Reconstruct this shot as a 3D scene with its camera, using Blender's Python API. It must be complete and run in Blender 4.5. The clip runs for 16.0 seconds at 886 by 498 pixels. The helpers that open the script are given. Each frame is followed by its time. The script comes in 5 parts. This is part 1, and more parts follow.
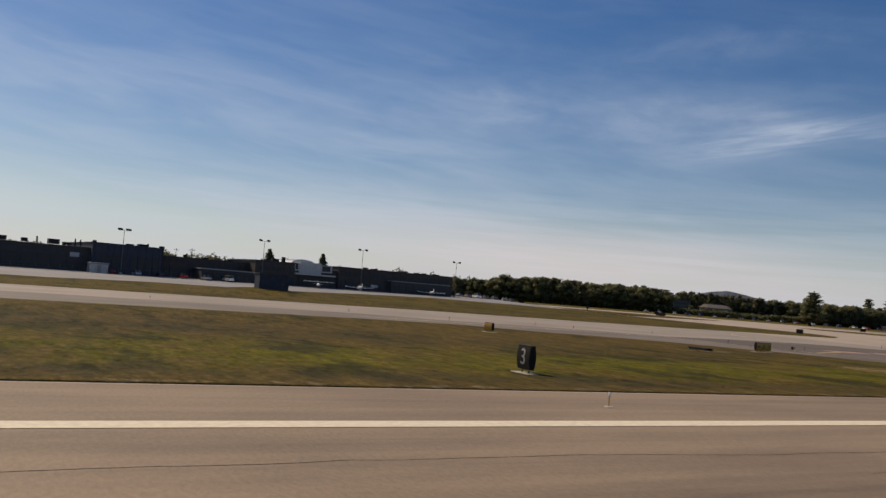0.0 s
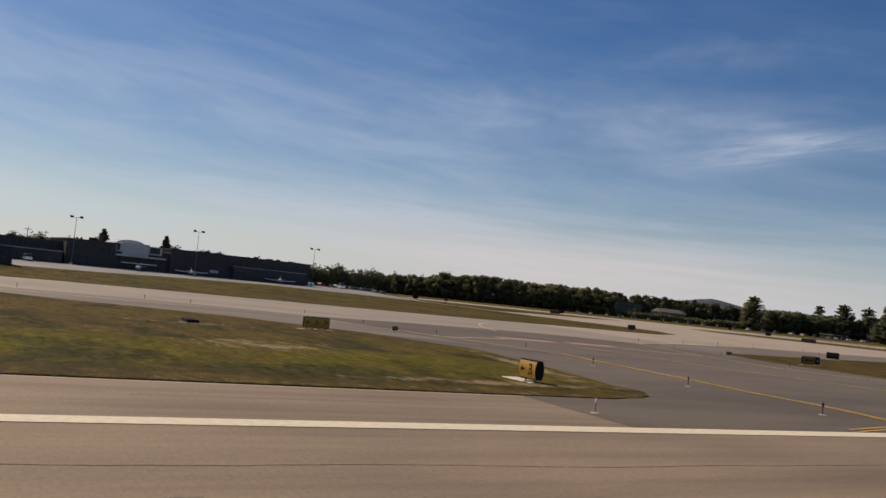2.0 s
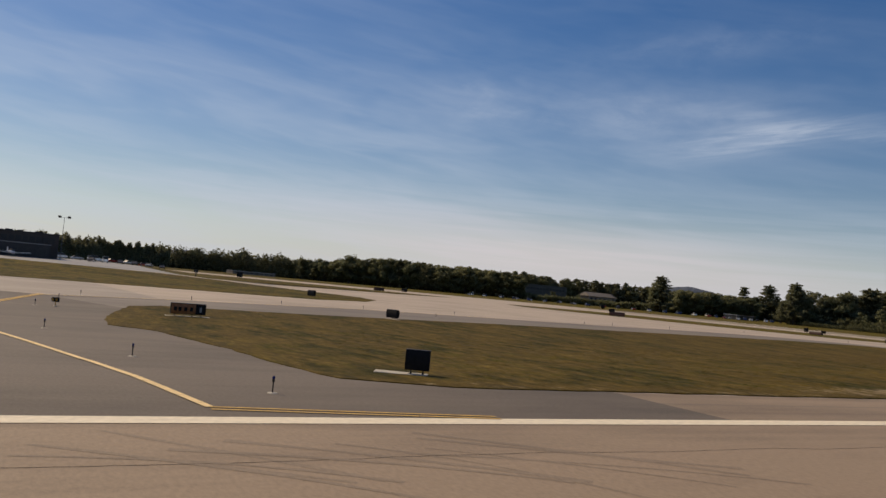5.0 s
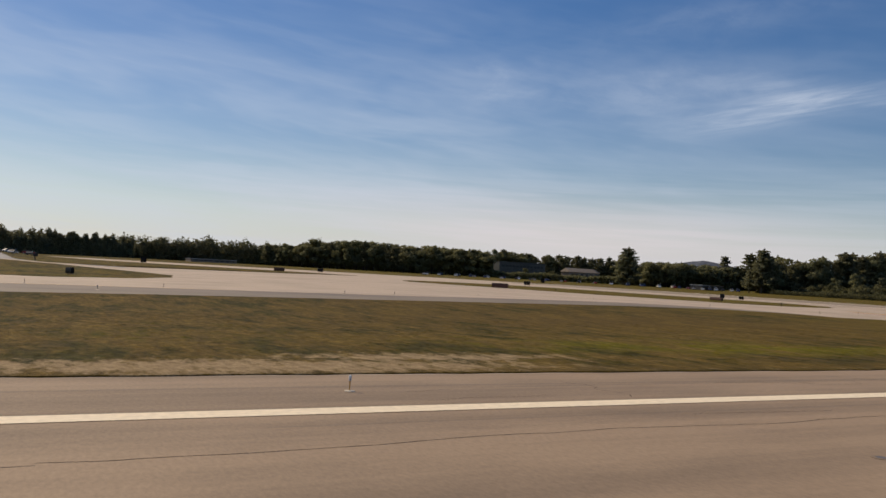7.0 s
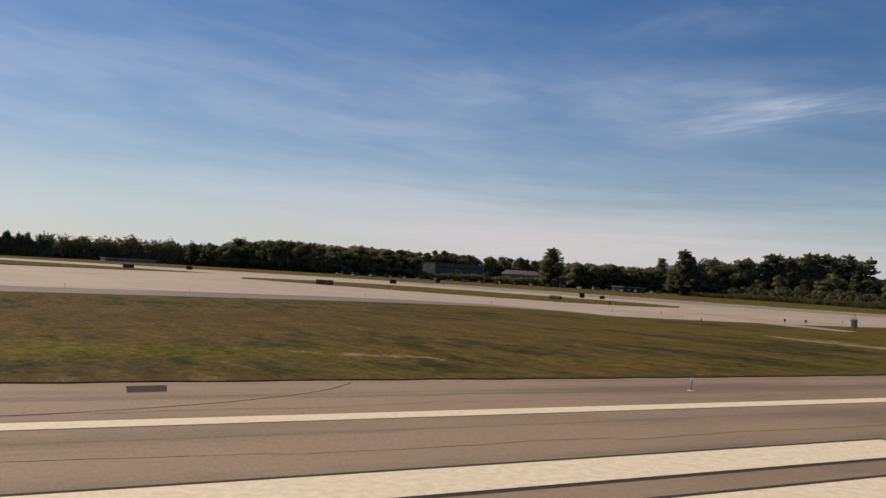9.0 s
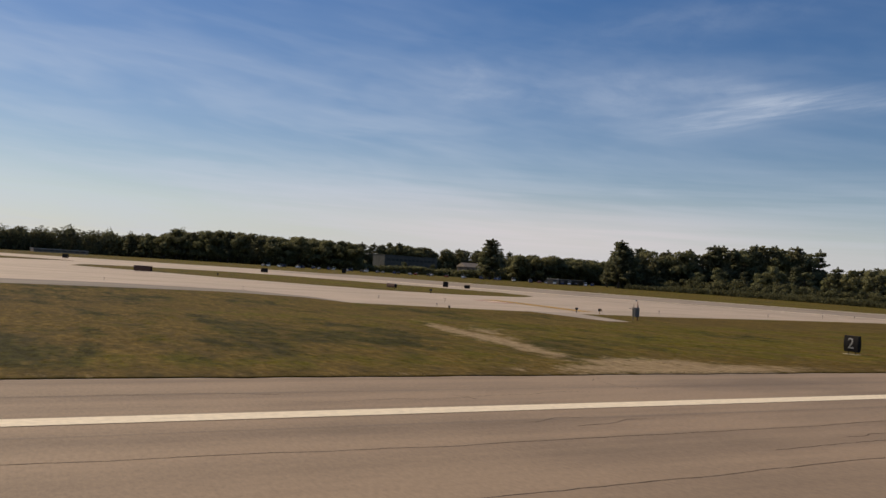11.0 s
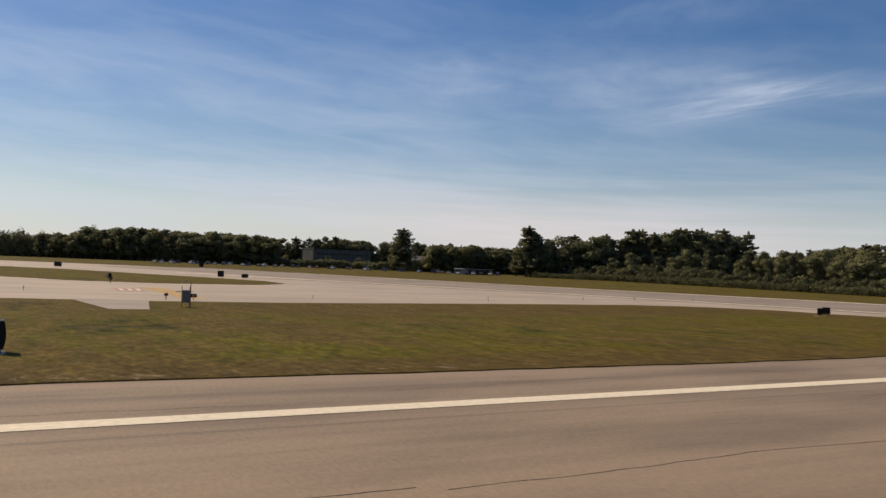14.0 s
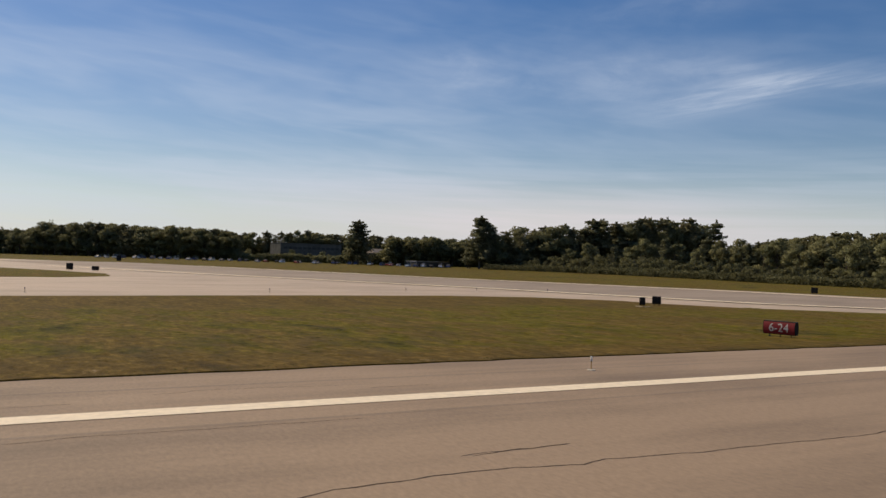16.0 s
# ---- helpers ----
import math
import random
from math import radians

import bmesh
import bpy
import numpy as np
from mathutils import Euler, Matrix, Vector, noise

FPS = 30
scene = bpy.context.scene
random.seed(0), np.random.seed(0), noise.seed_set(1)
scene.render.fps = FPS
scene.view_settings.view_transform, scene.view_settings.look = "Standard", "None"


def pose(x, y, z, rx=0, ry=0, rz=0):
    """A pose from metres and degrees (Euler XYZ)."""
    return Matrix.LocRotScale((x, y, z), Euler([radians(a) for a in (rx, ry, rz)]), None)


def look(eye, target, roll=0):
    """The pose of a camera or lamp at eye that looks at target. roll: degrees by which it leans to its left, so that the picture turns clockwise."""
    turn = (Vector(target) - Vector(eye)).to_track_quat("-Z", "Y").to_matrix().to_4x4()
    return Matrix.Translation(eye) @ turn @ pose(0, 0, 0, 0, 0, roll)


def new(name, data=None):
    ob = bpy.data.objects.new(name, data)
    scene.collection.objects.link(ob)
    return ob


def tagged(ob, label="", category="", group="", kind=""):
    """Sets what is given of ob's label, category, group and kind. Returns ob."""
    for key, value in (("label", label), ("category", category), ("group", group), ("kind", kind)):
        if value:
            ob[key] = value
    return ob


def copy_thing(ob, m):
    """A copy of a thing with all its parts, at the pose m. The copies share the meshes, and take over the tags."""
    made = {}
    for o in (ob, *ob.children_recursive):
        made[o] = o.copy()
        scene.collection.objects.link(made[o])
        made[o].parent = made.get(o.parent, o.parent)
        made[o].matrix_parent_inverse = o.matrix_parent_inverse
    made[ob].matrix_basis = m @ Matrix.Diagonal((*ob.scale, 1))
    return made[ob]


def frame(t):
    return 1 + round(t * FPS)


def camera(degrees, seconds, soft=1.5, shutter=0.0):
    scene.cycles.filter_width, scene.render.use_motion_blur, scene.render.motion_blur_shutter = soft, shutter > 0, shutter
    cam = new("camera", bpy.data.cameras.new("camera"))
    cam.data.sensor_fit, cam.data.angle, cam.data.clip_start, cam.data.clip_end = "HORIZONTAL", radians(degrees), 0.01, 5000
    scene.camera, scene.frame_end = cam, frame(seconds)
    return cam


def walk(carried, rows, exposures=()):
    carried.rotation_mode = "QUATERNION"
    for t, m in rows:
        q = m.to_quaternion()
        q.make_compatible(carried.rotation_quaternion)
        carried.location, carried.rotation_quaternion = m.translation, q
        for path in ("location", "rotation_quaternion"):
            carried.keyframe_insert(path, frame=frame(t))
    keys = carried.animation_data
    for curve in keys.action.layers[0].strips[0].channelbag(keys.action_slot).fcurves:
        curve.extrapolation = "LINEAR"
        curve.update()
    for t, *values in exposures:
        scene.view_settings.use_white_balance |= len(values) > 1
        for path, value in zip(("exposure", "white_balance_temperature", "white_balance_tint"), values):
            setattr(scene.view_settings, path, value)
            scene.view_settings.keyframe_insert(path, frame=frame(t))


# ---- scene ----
cam = camera(57.0, 16.0)
PATH = [
    (0, (1.321, -0.976, 3.55), (2.204, 0.814, 3.66), 4.4),
    (0.5, (15.225, -1.075, 3.562), (16.129, 0.705, 3.683), 6.0),
    (1, (29.148, -1.178, 3.579), (30.051, 0.603, 3.689), 5.1),
    (1.5, (43.3, -1.285, 3.6), (44.204, 0.495, 3.727), 5.9),
    (2, (57.046, -1.394, 3.625), (57.94, 0.391, 3.742), 5.7),
    (2.5, (71.091, -1.506, 3.654), (71.982, 0.283, 3.746), 3.9),
    (3, (84.308, -1.618, 3.686), (85.205, 0.166, 3.791), 4.3),
    (3.5, (97.022, -1.731, 3.72), (97.896, 0.064, 3.836), 6.4),
    (4, (110.363, -1.844, 3.756), (111.282, -0.071, 3.868), 5.4),
    (4.5, (123.47, -1.955, 3.794), (124.393, -0.183, 3.902), 5.3),
    (7, (184.902, -2.458, 3.986), (185.78, -0.662, 4.043), 3.0),
    (7.5, (196.597, -2.543, 4.022), (197.471, -0.745, 4.088), 3.0),
    (8, (208.301, -2.62, 4.056), (209.17, -0.82, 4.119), 3.3),
    (8.5, (219.354, -2.689, 4.087), (220.248, -0.901, 4.153), 3.1),
    (9, (230.259, -2.749, 4.115), (231.178, -0.974, 4.184), 3.2),
    (11.5, (282.125, -2.882, 4.193), (283.061, -1.115, 4.247), 3.3),
    (12, (291.874, -2.869, 4.192), (292.782, -1.088, 4.227), 1.8),
    (12.5, (301.339, -2.841, 4.185), (302.254, -1.064, 4.235), 2.6),
    (13, (310.528, -2.798, 4.171), (311.443, -1.02, 4.212), 2.2),
    (13.5, (319.575, -2.738, 4.149), (320.511, -0.971, 4.199), 2.2),
    (14, (328.485, -2.66, 4.119), (329.436, -0.901, 4.167), 2.0),
    (14.5, (337.147, -2.563, 4.081), (338.106, -0.809, 4.138), 3.4),
    (15, (345.368, -2.448, 4.033), (346.312, -0.685, 4.075), 2.3),
    (15.5, (353.772, -2.312, 3.976), (354.717, -0.55, 4.028), 3.1),
    (16, (361.478, -2.155, 3.909), (362.415, -0.389, 3.943), 1.5),
]
walk(cam, [(t, look(eye, target, roll)) for t, eye, target, roll in PATH], [(0.0, -0.27, 7300, 13), (0.5, -0.36, 7300, 13), (1.0, -0.28, 7300, 13), (3.0, -0.27, 7300, 13), (3.5, -0.4, 7300, 13), (4.0, -0.27, 7300, 13), (4.5, -0.29, 7300, 13), (7.0, -0.13, 7300, 13), (8.5, -0.14, 7300, 13), (9.0, -0.22, 7300, 13), (11.5, -0.2, 7300, 13), (12.0, -0.12, 7300, 13), (16.0, -0.1, 7300, 13)])

# ---- world, sun ----
SUN_AZ, SUN_EL = math.atan2(0.88, -0.47), radians(44)
world = bpy.data.worlds.new("sky")
scene.world = world
world.use_nodes = True
wn, wl = world.node_tree.nodes, world.node_tree.links
wn.clear()


def wnode(kind, **values):
    n = wn.new(kind)
    for key, value in values.items():
        if key in n.inputs:
            n.inputs[key].default_value = value
    return n


def wmath(op, a, b=None, c=None, clamp=False):
    n = wn.new("ShaderNodeMath")
    n.operation, n.use_clamp = op, clamp
    for k, v in enumerate((a, b, c)):
        if v is None:
            continue
        if isinstance(v, (int, float)):
            n.inputs[k].default_value = v
        else:
            wl.new(v, n.inputs[k])
    return n.outputs[0]


sky = wn.new("ShaderNodeTexSky")
sky.sky_type, sky.sun_disc = "NISHITA", False
sky.sun_elevation = SUN_EL
sky.sun_rotation = radians(90) - SUN_AZ
sky.altitude, sky.air_density, sky.dust_density, sky.ozone_density = 60, 1.0, 0.4, 2.2
rich = wn.new("ShaderNodeHueSaturation")
rich.inputs["Saturation"].default_value = 1.45
rich.inputs["Hue"].default_value = 0.511
wl.new(sky.outputs[0], rich.inputs["Color"])
where = wn.new("ShaderNodeTexCoord")
split = wn.new("ShaderNodeSeparateXYZ")
wl.new(where.outputs["Generated"], split.inputs[0])
up = wmath("MAXIMUM", split.outputs[2], 0.0)
bearing = wmath("MULTIPLY", wmath("ARCTAN2", split.outputs[0], split.outputs[1]), 180 / math.pi)
height = wmath("MULTIPLY", wmath("ARCSINE", split.outputs[2]), 180 / math.pi)


def cirrus(slope, along, thick, detail, low, high, seed):
    """Streaks of ice cloud that fall by slope degrees for each degree of bearing, along degrees long and thick degrees deep."""
    v = wn.new("ShaderNodeCombineXYZ")
    wl.new(wmath("DIVIDE", bearing, along), v.inputs[0])
    wl.new(wmath("DIVIDE", wmath("SUBTRACT", height, wmath("MULTIPLY", bearing, slope)), thick), v.inputs[1])
    v.inputs[2].default_value = seed
    n = wn.new("ShaderNodeTexNoise")
    n.inputs["Scale"].default_value, n.inputs["Detail"].default_value, n.inputs["Roughness"].default_value = 1.0, detail, 0.6
    n.inputs["Distortion"].default_value = 0.35
    wl.new(v.outputs[0], n.inputs["Vector"])
    return smooth(n.outputs["Fac"], low, high)


def smooth(value, low, high):
    r = wn.new("ShaderNodeMapRange")
    r.interpolation_type = "SMOOTHSTEP"
    r.inputs["From Min"].default_value, r.inputs["From Max"].default_value = low, high
    wl.new(value, r.inputs["Value"])
    return r.outputs[0]


def cloud(at, high, wide, tall, slope=0.0):
    """A soft bank of cloud round a bearing and a height in degrees."""
    a = wmath("SUBTRACT", bearing, at)
    e = wmath("SUBTRACT", wmath("SUBTRACT", height, high), wmath("MULTIPLY", a, slope))
    u, v = wmath("DIVIDE", a, wide), wmath("DIVIDE", e, tall)
    d = wmath("ADD", wmath("MULTIPLY", u, u), wmath("MULTIPLY", v, v))
    return wmath("POWER", 2.718, wmath("MULTIPLY", d, -1.0))


def sum_of(*terms):
    total = terms[0]
    for term in terms[1:]:
        total = wmath("ADD", total, term)
    return total


veil = cirrus(-0.1, 13.0, 2.8, 3, 0.34, 0.7, 3.1)
fibre = cirrus(-0.13, 7.0, 0.9, 3, 0.4, 0.75, 7.7)
bands = cirrus(-0.02, 20.0, 0.9, 3, 0.34, 0.68, 1.4)
torn = cirrus(0.13, 5.0, 0.5, 5, 0.28, 0.74, 5.2)
lumps = cirrus(0.0, 4.0, 1.8, 6, 0.35, 0.68, 9.0)
high_fade = wmath("SUBTRACT", 1.0, smooth(height, 10.0, 18.0))
low_fade = wmath("SUBTRACT", 1.0, smooth(height, 5.0, 9.5))
leftward = wmath("SUBTRACT", 1.0, wmath("MULTIPLY", smooth(bearing, 20.0, 48.0), 0.5))
streaks = wmath("MULTIPLY", wmath("MULTIPLY", sum_of(wmath("MULTIPLY", veil, 0.22), wmath("MULTIPLY", fibre, 0.07), 0.16), wmath("ADD", wmath("MULTIPLY", high_fade, 0.65), 0.35)), leftward)
low_bands = wmath("MULTIPLY", wmath("MULTIPLY", bands, low_fade), 0.2)
wisp = wmath("MULTIPLY", sum_of(cloud(49.0, 11.8, 5.0, 0.8, 0.13), wmath("MULTIPLY", cloud(44.5, 10.7, 3.6, 0.8, 0.08), 0.45), wmath("MULTIPLY", cloud(47.8, 12.9, 2.6, 1.0, -0.1), 0.35), wmath("MULTIPLY", cloud(54, 12.0, 6.0, 0.6, 0.0), 0.45)),
             wmath("ADD", wmath("MULTIPLY", torn, 0.36), 0.12))
arch = wmath("MULTIPLY", sum_of(cloud(29, 13.2, 3.2, 1.5, -0.05), wmath("MULTIPLY", cloud(41, 12.9, 8.0, 2.0, 0.03), 0.9), wmath("MULTIPLY", cloud(44, 17.5, 8.0, 1.2, 0.1), 0.5)), wmath("ADD", wmath("MULTIPLY", lumps, 0.16), 0.1))
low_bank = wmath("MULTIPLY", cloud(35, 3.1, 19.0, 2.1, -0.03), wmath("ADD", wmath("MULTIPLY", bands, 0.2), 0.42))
cover = wmath("MINIMUM", sum_of(streaks, low_bands, wisp, arch), 0.9)
haze = wmath("POWER", wmath("SUBTRACT", 1.0, wmath("MULTIPLY", up, 3.3, clamp=True), clamp=True), 5.6)
blend = wn.new("ShaderNodeMix")
blend.data_type = "RGBA"
wl.new(cover, blend.inputs[0])
wl.new(rich.outputs[0], blend.inputs[6])
blend.inputs[7].default_value = (6.9, 8.4, 10.8, 1)
pale = wn.new("ShaderNodeMix")
pale.data_type = "RGBA"
wl.new(wmath("MULTIPLY", haze, wmath("ADD", wmath("MULTIPLY", smooth(bearing, 2.0, 28.0), 0.2), 0.72)), pale.inputs[0])
wl.new(blend.outputs[2], pale.inputs[6])
pale.inputs[7].default_value = (7.1, 7.9, 9.9, 1)
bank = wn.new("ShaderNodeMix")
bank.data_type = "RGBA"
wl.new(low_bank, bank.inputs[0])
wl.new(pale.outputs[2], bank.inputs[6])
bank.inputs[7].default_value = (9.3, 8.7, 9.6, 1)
out = wn.new("ShaderNodeOutputWorld")
back = wn.new("ShaderNodeBackground")
back.inputs["Strength"].default_value = 0.085
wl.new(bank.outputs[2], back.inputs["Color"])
wl.new(back.outputs[0], out.inputs["Surface"])

sun = new("sun", bpy.data.lights.new("sun", "SUN"))
sun.data.energy, sun.data.angle, sun.data.color = 3.8, radians(0.53), (1.0, 0.86, 0.66)
way = Vector((math.cos(SUN_AZ) * math.cos(SUN_EL), math.sin(SUN_AZ) * math.cos(SUN_EL), math.sin(SUN_EL)))
sun.rotation_euler = way.to_track_quat("Z", "Y").to_euler()
sun.location = (0, 0, 60)


# ---- materials ----
def material(name, build):
    m = bpy.data.materials.new(name)
    m.use_nodes = True
    build(m.node_tree, m.node_tree.nodes["Principled BSDF"])
    return m


def add(t, kind, **values):
    n = t.nodes.new(kind)
    for key, value in values.items():
        n.inputs[key].default_value = value
    return n


def put(t, a, b):
    t.links.new(a, b)


def coords(t, scale=(1, 1, 1), turn=0.0):
    c = t.nodes.new("ShaderNodeTexCoord")
    m = t.nodes.new("ShaderNodeMapping")
    m.inputs["Scale"].default_value = scale
    m.inputs["Rotation"].default_value = (0, 0, turn)
    put(t, c.outputs["Object"], m.inputs["Vector"])
    return m.outputs[0]


def noise_of(t, vec, scale, detail=4.0, rough=0.55):
    n = add(t, "ShaderNodeTexNoise", Scale=scale, Detail=detail, Roughness=rough)
    put(t, vec, n.inputs["Vector"])
    return n.outputs["Fac"]


def ramp(t, fac, *stops):
    r = t.nodes.new("ShaderNodeValToRGB")
    while len(r.color_ramp.elements) < len(stops):
        r.color_ramp.elements.new(0.5)
    for e, (p, c) in zip(r.color_ramp.elements, stops):
        e.position = p
        e.color = (*c, 1) if isinstance(c, tuple) else (c, c, c, 1)
    put(t, fac, r.inputs[0])
    return r.outputs[0]


def mix(t, fac, a, b, how="MIX"):
    m = t.nodes.new("ShaderNodeMix")
    m.data_type, m.blend_type = "RGBA", how
    for k, v in ((0, fac), (6, a), (7, b)):
        if isinstance(v, (int, float)):
            m.inputs[k].default_value = v
        elif isinstance(v, tuple):
            m.inputs[k].default_value = (*v, 1)
        else:
            put(t, v, m.inputs[k])
    return m.outputs[2]


def bump(t, p, height, strength, distance):
    b = add(t, "ShaderNodeBump", Strength=strength, Distance=distance)
    put(t, height, b.inputs["Height"])
    put(t, b.outputs[0], p.inputs["Normal"])


def lit_through(t, p, share):
    """Lets part of the light pass through thin leaves."""
    out = next(n for n in t.nodes if n.type == "OUTPUT_MATERIAL")
    thin = add(t, "ShaderNodeBsdfTranslucent")
    both = add(t, "ShaderNodeMixShader", Fac=share)
    put(t, p.inputs["Base Color"].links[0].from_socket, thin.inputs["Color"])
    put(t, p.outputs[0], both.inputs[1])
    put(t, thin.outputs[0], both.inputs[2])
    put(t, both.outputs[0], out.inputs["Surface"])


def plain(name, colour, rough=0.6, metal=0.0, vary=0.12, size=3.0):
    def build(t, p):
        n = noise_of(t, coords(t), size, 5)
        c = ramp(t, n, (0.3, tuple(v * (1 - vary) for v in colour)), (0.7, tuple(min(1, v * (1 + vary)) for v in colour)))
        put(t, c, p.inputs["Base Color"])
        p.inputs["Roughness"].default_value, p.inputs["Metallic"].default_value = rough, metal
    return material(name, build)


def asphalt(name, dark, light, warm=1.0, rough=0.75, streak=0.5):
    def build(t, p):
        v = coords(t)
        big = noise_of(t, coords(t, (0.06, 0.12, 1)), 1.0, 5, 0.6)
        lane = noise_of(t, coords(t, (0.015, 0.5, 1)), 1.0, 4)
        fine = noise_of(t, coords(t, (9, 4, 9)), 1.0, 6, 0.75)
        m = add(t, "ShaderNodeMath")
        m.operation = "MULTIPLY_ADD"
        m.inputs[1].default_value = streak
        put(t, lane, m.inputs[0])
        put(t, big, m.inputs[2])
        low = 0.56 + max(0.0, streak - 0.5) * 0.5
        c = ramp(t, m.outputs[0], (low, (dark * 0.92 * warm, dark * 0.92, dark * 0.92 / warm ** 1.4)), (low + 0.3, (light * warm, light, light / warm ** 1.4)))
        put(t, mix(t, 0.5, c, ramp(t, fine, (0.3, 0.62), (0.7, 1.38)), "MULTIPLY"), p.inputs["Base Color"])
        p.inputs["Roughness"].default_value = rough
        bump(t, p, fine, 0.3, 0.01)
    return material(name, build)


def grass_material(name):
    def build(t, p):
        def calc(op, a, b):
            m = add(t, "ShaderNodeMath")
            m.operation = op
            for k, v in enumerate((a, b)):
                if isinstance(v, (int, float)):
                    m.inputs[k].default_value = v
                else:
                    put(t, v, m.inputs[k])
            return m.outputs[0]

        v = coords(t)
        sweep = noise_of(t, coords(t, (0.02, 0.07, 1)), 1.0, 4, 0.55)
        patch = noise_of(t, coords(t, (0.16, 0.075, 1)), 1.0, 6, 0.62)
        clump = noise_of(t, coords(t, (0.62, 0.2, 1), 0.1), 1.0, 8, 0.7)
        fine = noise_of(t, coords(t, (2.4, 0.9, 2), -0.1), 1.0, 7, 0.74)
        green = ramp(t, fine, (0.3, (0.044, 0.043, 0.003)), (0.5, (0.112, 0.102, 0.004)), (0.72, (0.205, 0.17, 0.012)))
        olive = ramp(t, fine, (0.3, (0.022, 0.021, 0.003)), (0.5, (0.047, 0.043, 0.006)), (0.72, (0.09, 0.077, 0.012)))
        brown = ramp(t, fine, (0.3, (0.05, 0.033, 0.008)), (0.5, (0.106, 0.069, 0.016)), (0.72, (0.2, 0.135, 0.038)))
        # dry turf along the hard edge of the runway, mown green behind it
        place = add(t, "ShaderNodeSeparateXYZ")
        put(t, v, place.inputs[0])
        across = place.outputs[1]
        wavy = calc("ADD", calc("ABSOLUTE", across, 0.0), calc("MULTIPLY", calc("SUBTRACT", clump, 0.5), 5.0))
        edge = ramp(t, calc("MULTIPLY", calc("SUBTRACT", wavy, 25.0), 0.1), (0.22, 1.0), (0.5, 0.0))
        def worn(x, y, long, wide, turn=0.0):
            s, k = math.sin(radians(turn)), math.cos(radians(turn))
            dx, dy = calc("SUBTRACT", place.outputs[0], x), calc("SUBTRACT", across, y)
            u = calc("DIVIDE", calc("ADD", calc("MULTIPLY", dx, k), calc("MULTIPLY", dy, s)), long)
            w = calc("DIVIDE", calc("SUBTRACT", calc("MULTIPLY", dy, k), calc("MULTIPLY", dx, s)), wide)
            return calc("POWER", 2.718, calc("MULTIPLY", calc("ADD", calc("MULTIPLY", u, u), calc("MULTIPLY", w, w)), -1.0))

        # mown strips: a lush one, a thin dark one before it, a dry one further on
        strip = calc("ADD", calc("MULTIPLY", worn(40, 41, 60, 7.0), 0.125), calc("MULTIPLY", worn(224, 39, 16, 5.0), 0.12))
        # olive round x 178 paints in darkening by the window pane; far band is turf
        strip = calc("SUBTRACT", strip, calc("MAXIMUM", calc("MULTIPLY", worn(178, 62, 40, 30), 0.13), calc("MULTIPLY", worn(225, 88, 70, 15), 0.12)))
        thin = calc("MAXIMUM", calc("MAXIMUM", calc("MULTIPLY", worn(38, 30.6, 42, 2.2), 0.2), calc("MULTIPLY", worn(0, 64, 70, 10), 0.17)), calc("MAXIMUM", calc("MULTIPLY", worn(228, 31, 7, 2.5), 0.12), calc("MULTIPLY", worn(372, 36, 10, 5), 0.07)))
        parched = calc("MAXIMUM", calc("MAXIMUM", calc("MULTIPLY", worn(390, 80, 60, 9), 0.14), calc("MULTIPLY", worn(350, 28.5, 40, 3.0), 0.16)), calc("MAXIMUM", calc("MULTIPLY", worn(250, 68, 26, 15), 0.16), calc("MULTIPLY", worn(70, 78, 60, 12), 0.1)))
        sunny = ramp(t, calc("MULTIPLY", place.outputs[0], 0.001), (0.28, 0.0), (0.34, 0.15))
        lush = ramp(t, calc("ADD", calc("ADD", calc("MULTIPLY", sweep, 0.5), calc("MULTIPLY", patch, 1.05)), calc("ADD", sunny, strip)), (0.735, 0.0), (0.835, 1.0))
        dry = ramp(t, calc("ADD", calc("ADD", calc("MULTIPLY", patch, 0.5), calc("MULTIPLY", clump, 0.6)), calc("SUBTRACT", parched, calc("MAXIMUM", calc("MULTIPLY", strip, 0.6), -0.02))), (0.48, 0.0), (0.6, 1.0))
        c = mix(t, lush, olive, green)
        c = mix(t, calc("MULTIPLY", dry, 0.9), c, brown)
        c = mix(t, calc("MULTIPLY", edge, 0.8), c, brown)
        spot = noise_of(t, coords(t, (0.42, 0.15, 1), 0.1), 1.3, 8, 0.74)
        c = mix(t, calc("MULTIPLY", ramp(t, calc("ADD", spot, thin), (0.52, 0.0), (0.64, 1.0)), 0.5), c, (0.055, 0.044, 0.02))
        c = mix(t, 0.55, c, ramp(t, clump, (0.34, 0.45), (0.5, 1.0), (0.66, 1.6)), "MULTIPLY")
        # sandy bare soil where vehicles have worn the turf
        field = calc("MULTIPLY", worn(60, 27.0, 400, 1.0), 0.32)
        for weight, spot_args in ((0.8, (192, 29, 16, 3.2)), (0.7, (202, 33, 10, 2.2)), (0.45, (246, 37, 7, 1.6, -27)), (1.0, (303, 28, 9, 3.0)), (0.9, (303, 49, 19, 1.6, 78)),
                                  (0.5, (306, 52, 14, 2.2, 66)), (0.55, (70, 47, 6, 5)), (0.8, (303, 31, 6, 3.5)), (0.62, (86.2, 44, 17, 1.0, 75)), (0.6, (76, 31, 8, 1.5)), (0.5, (69, 67, 6, 2)), (0.35, (330, 27.2, 30, 1.2))):
            field = calc("MAXIMUM", field, calc("MULTIPLY", worn(*spot_args), weight))
        grit = noise_of(t, coords(t, (0.9, 0.4, 1)), 1.0, 8, 0.75)
        bare = ramp(t, calc("ADD", calc("MULTIPLY", field, 0.47), grit), (0.66, 0.0), (0.8, 0.92))
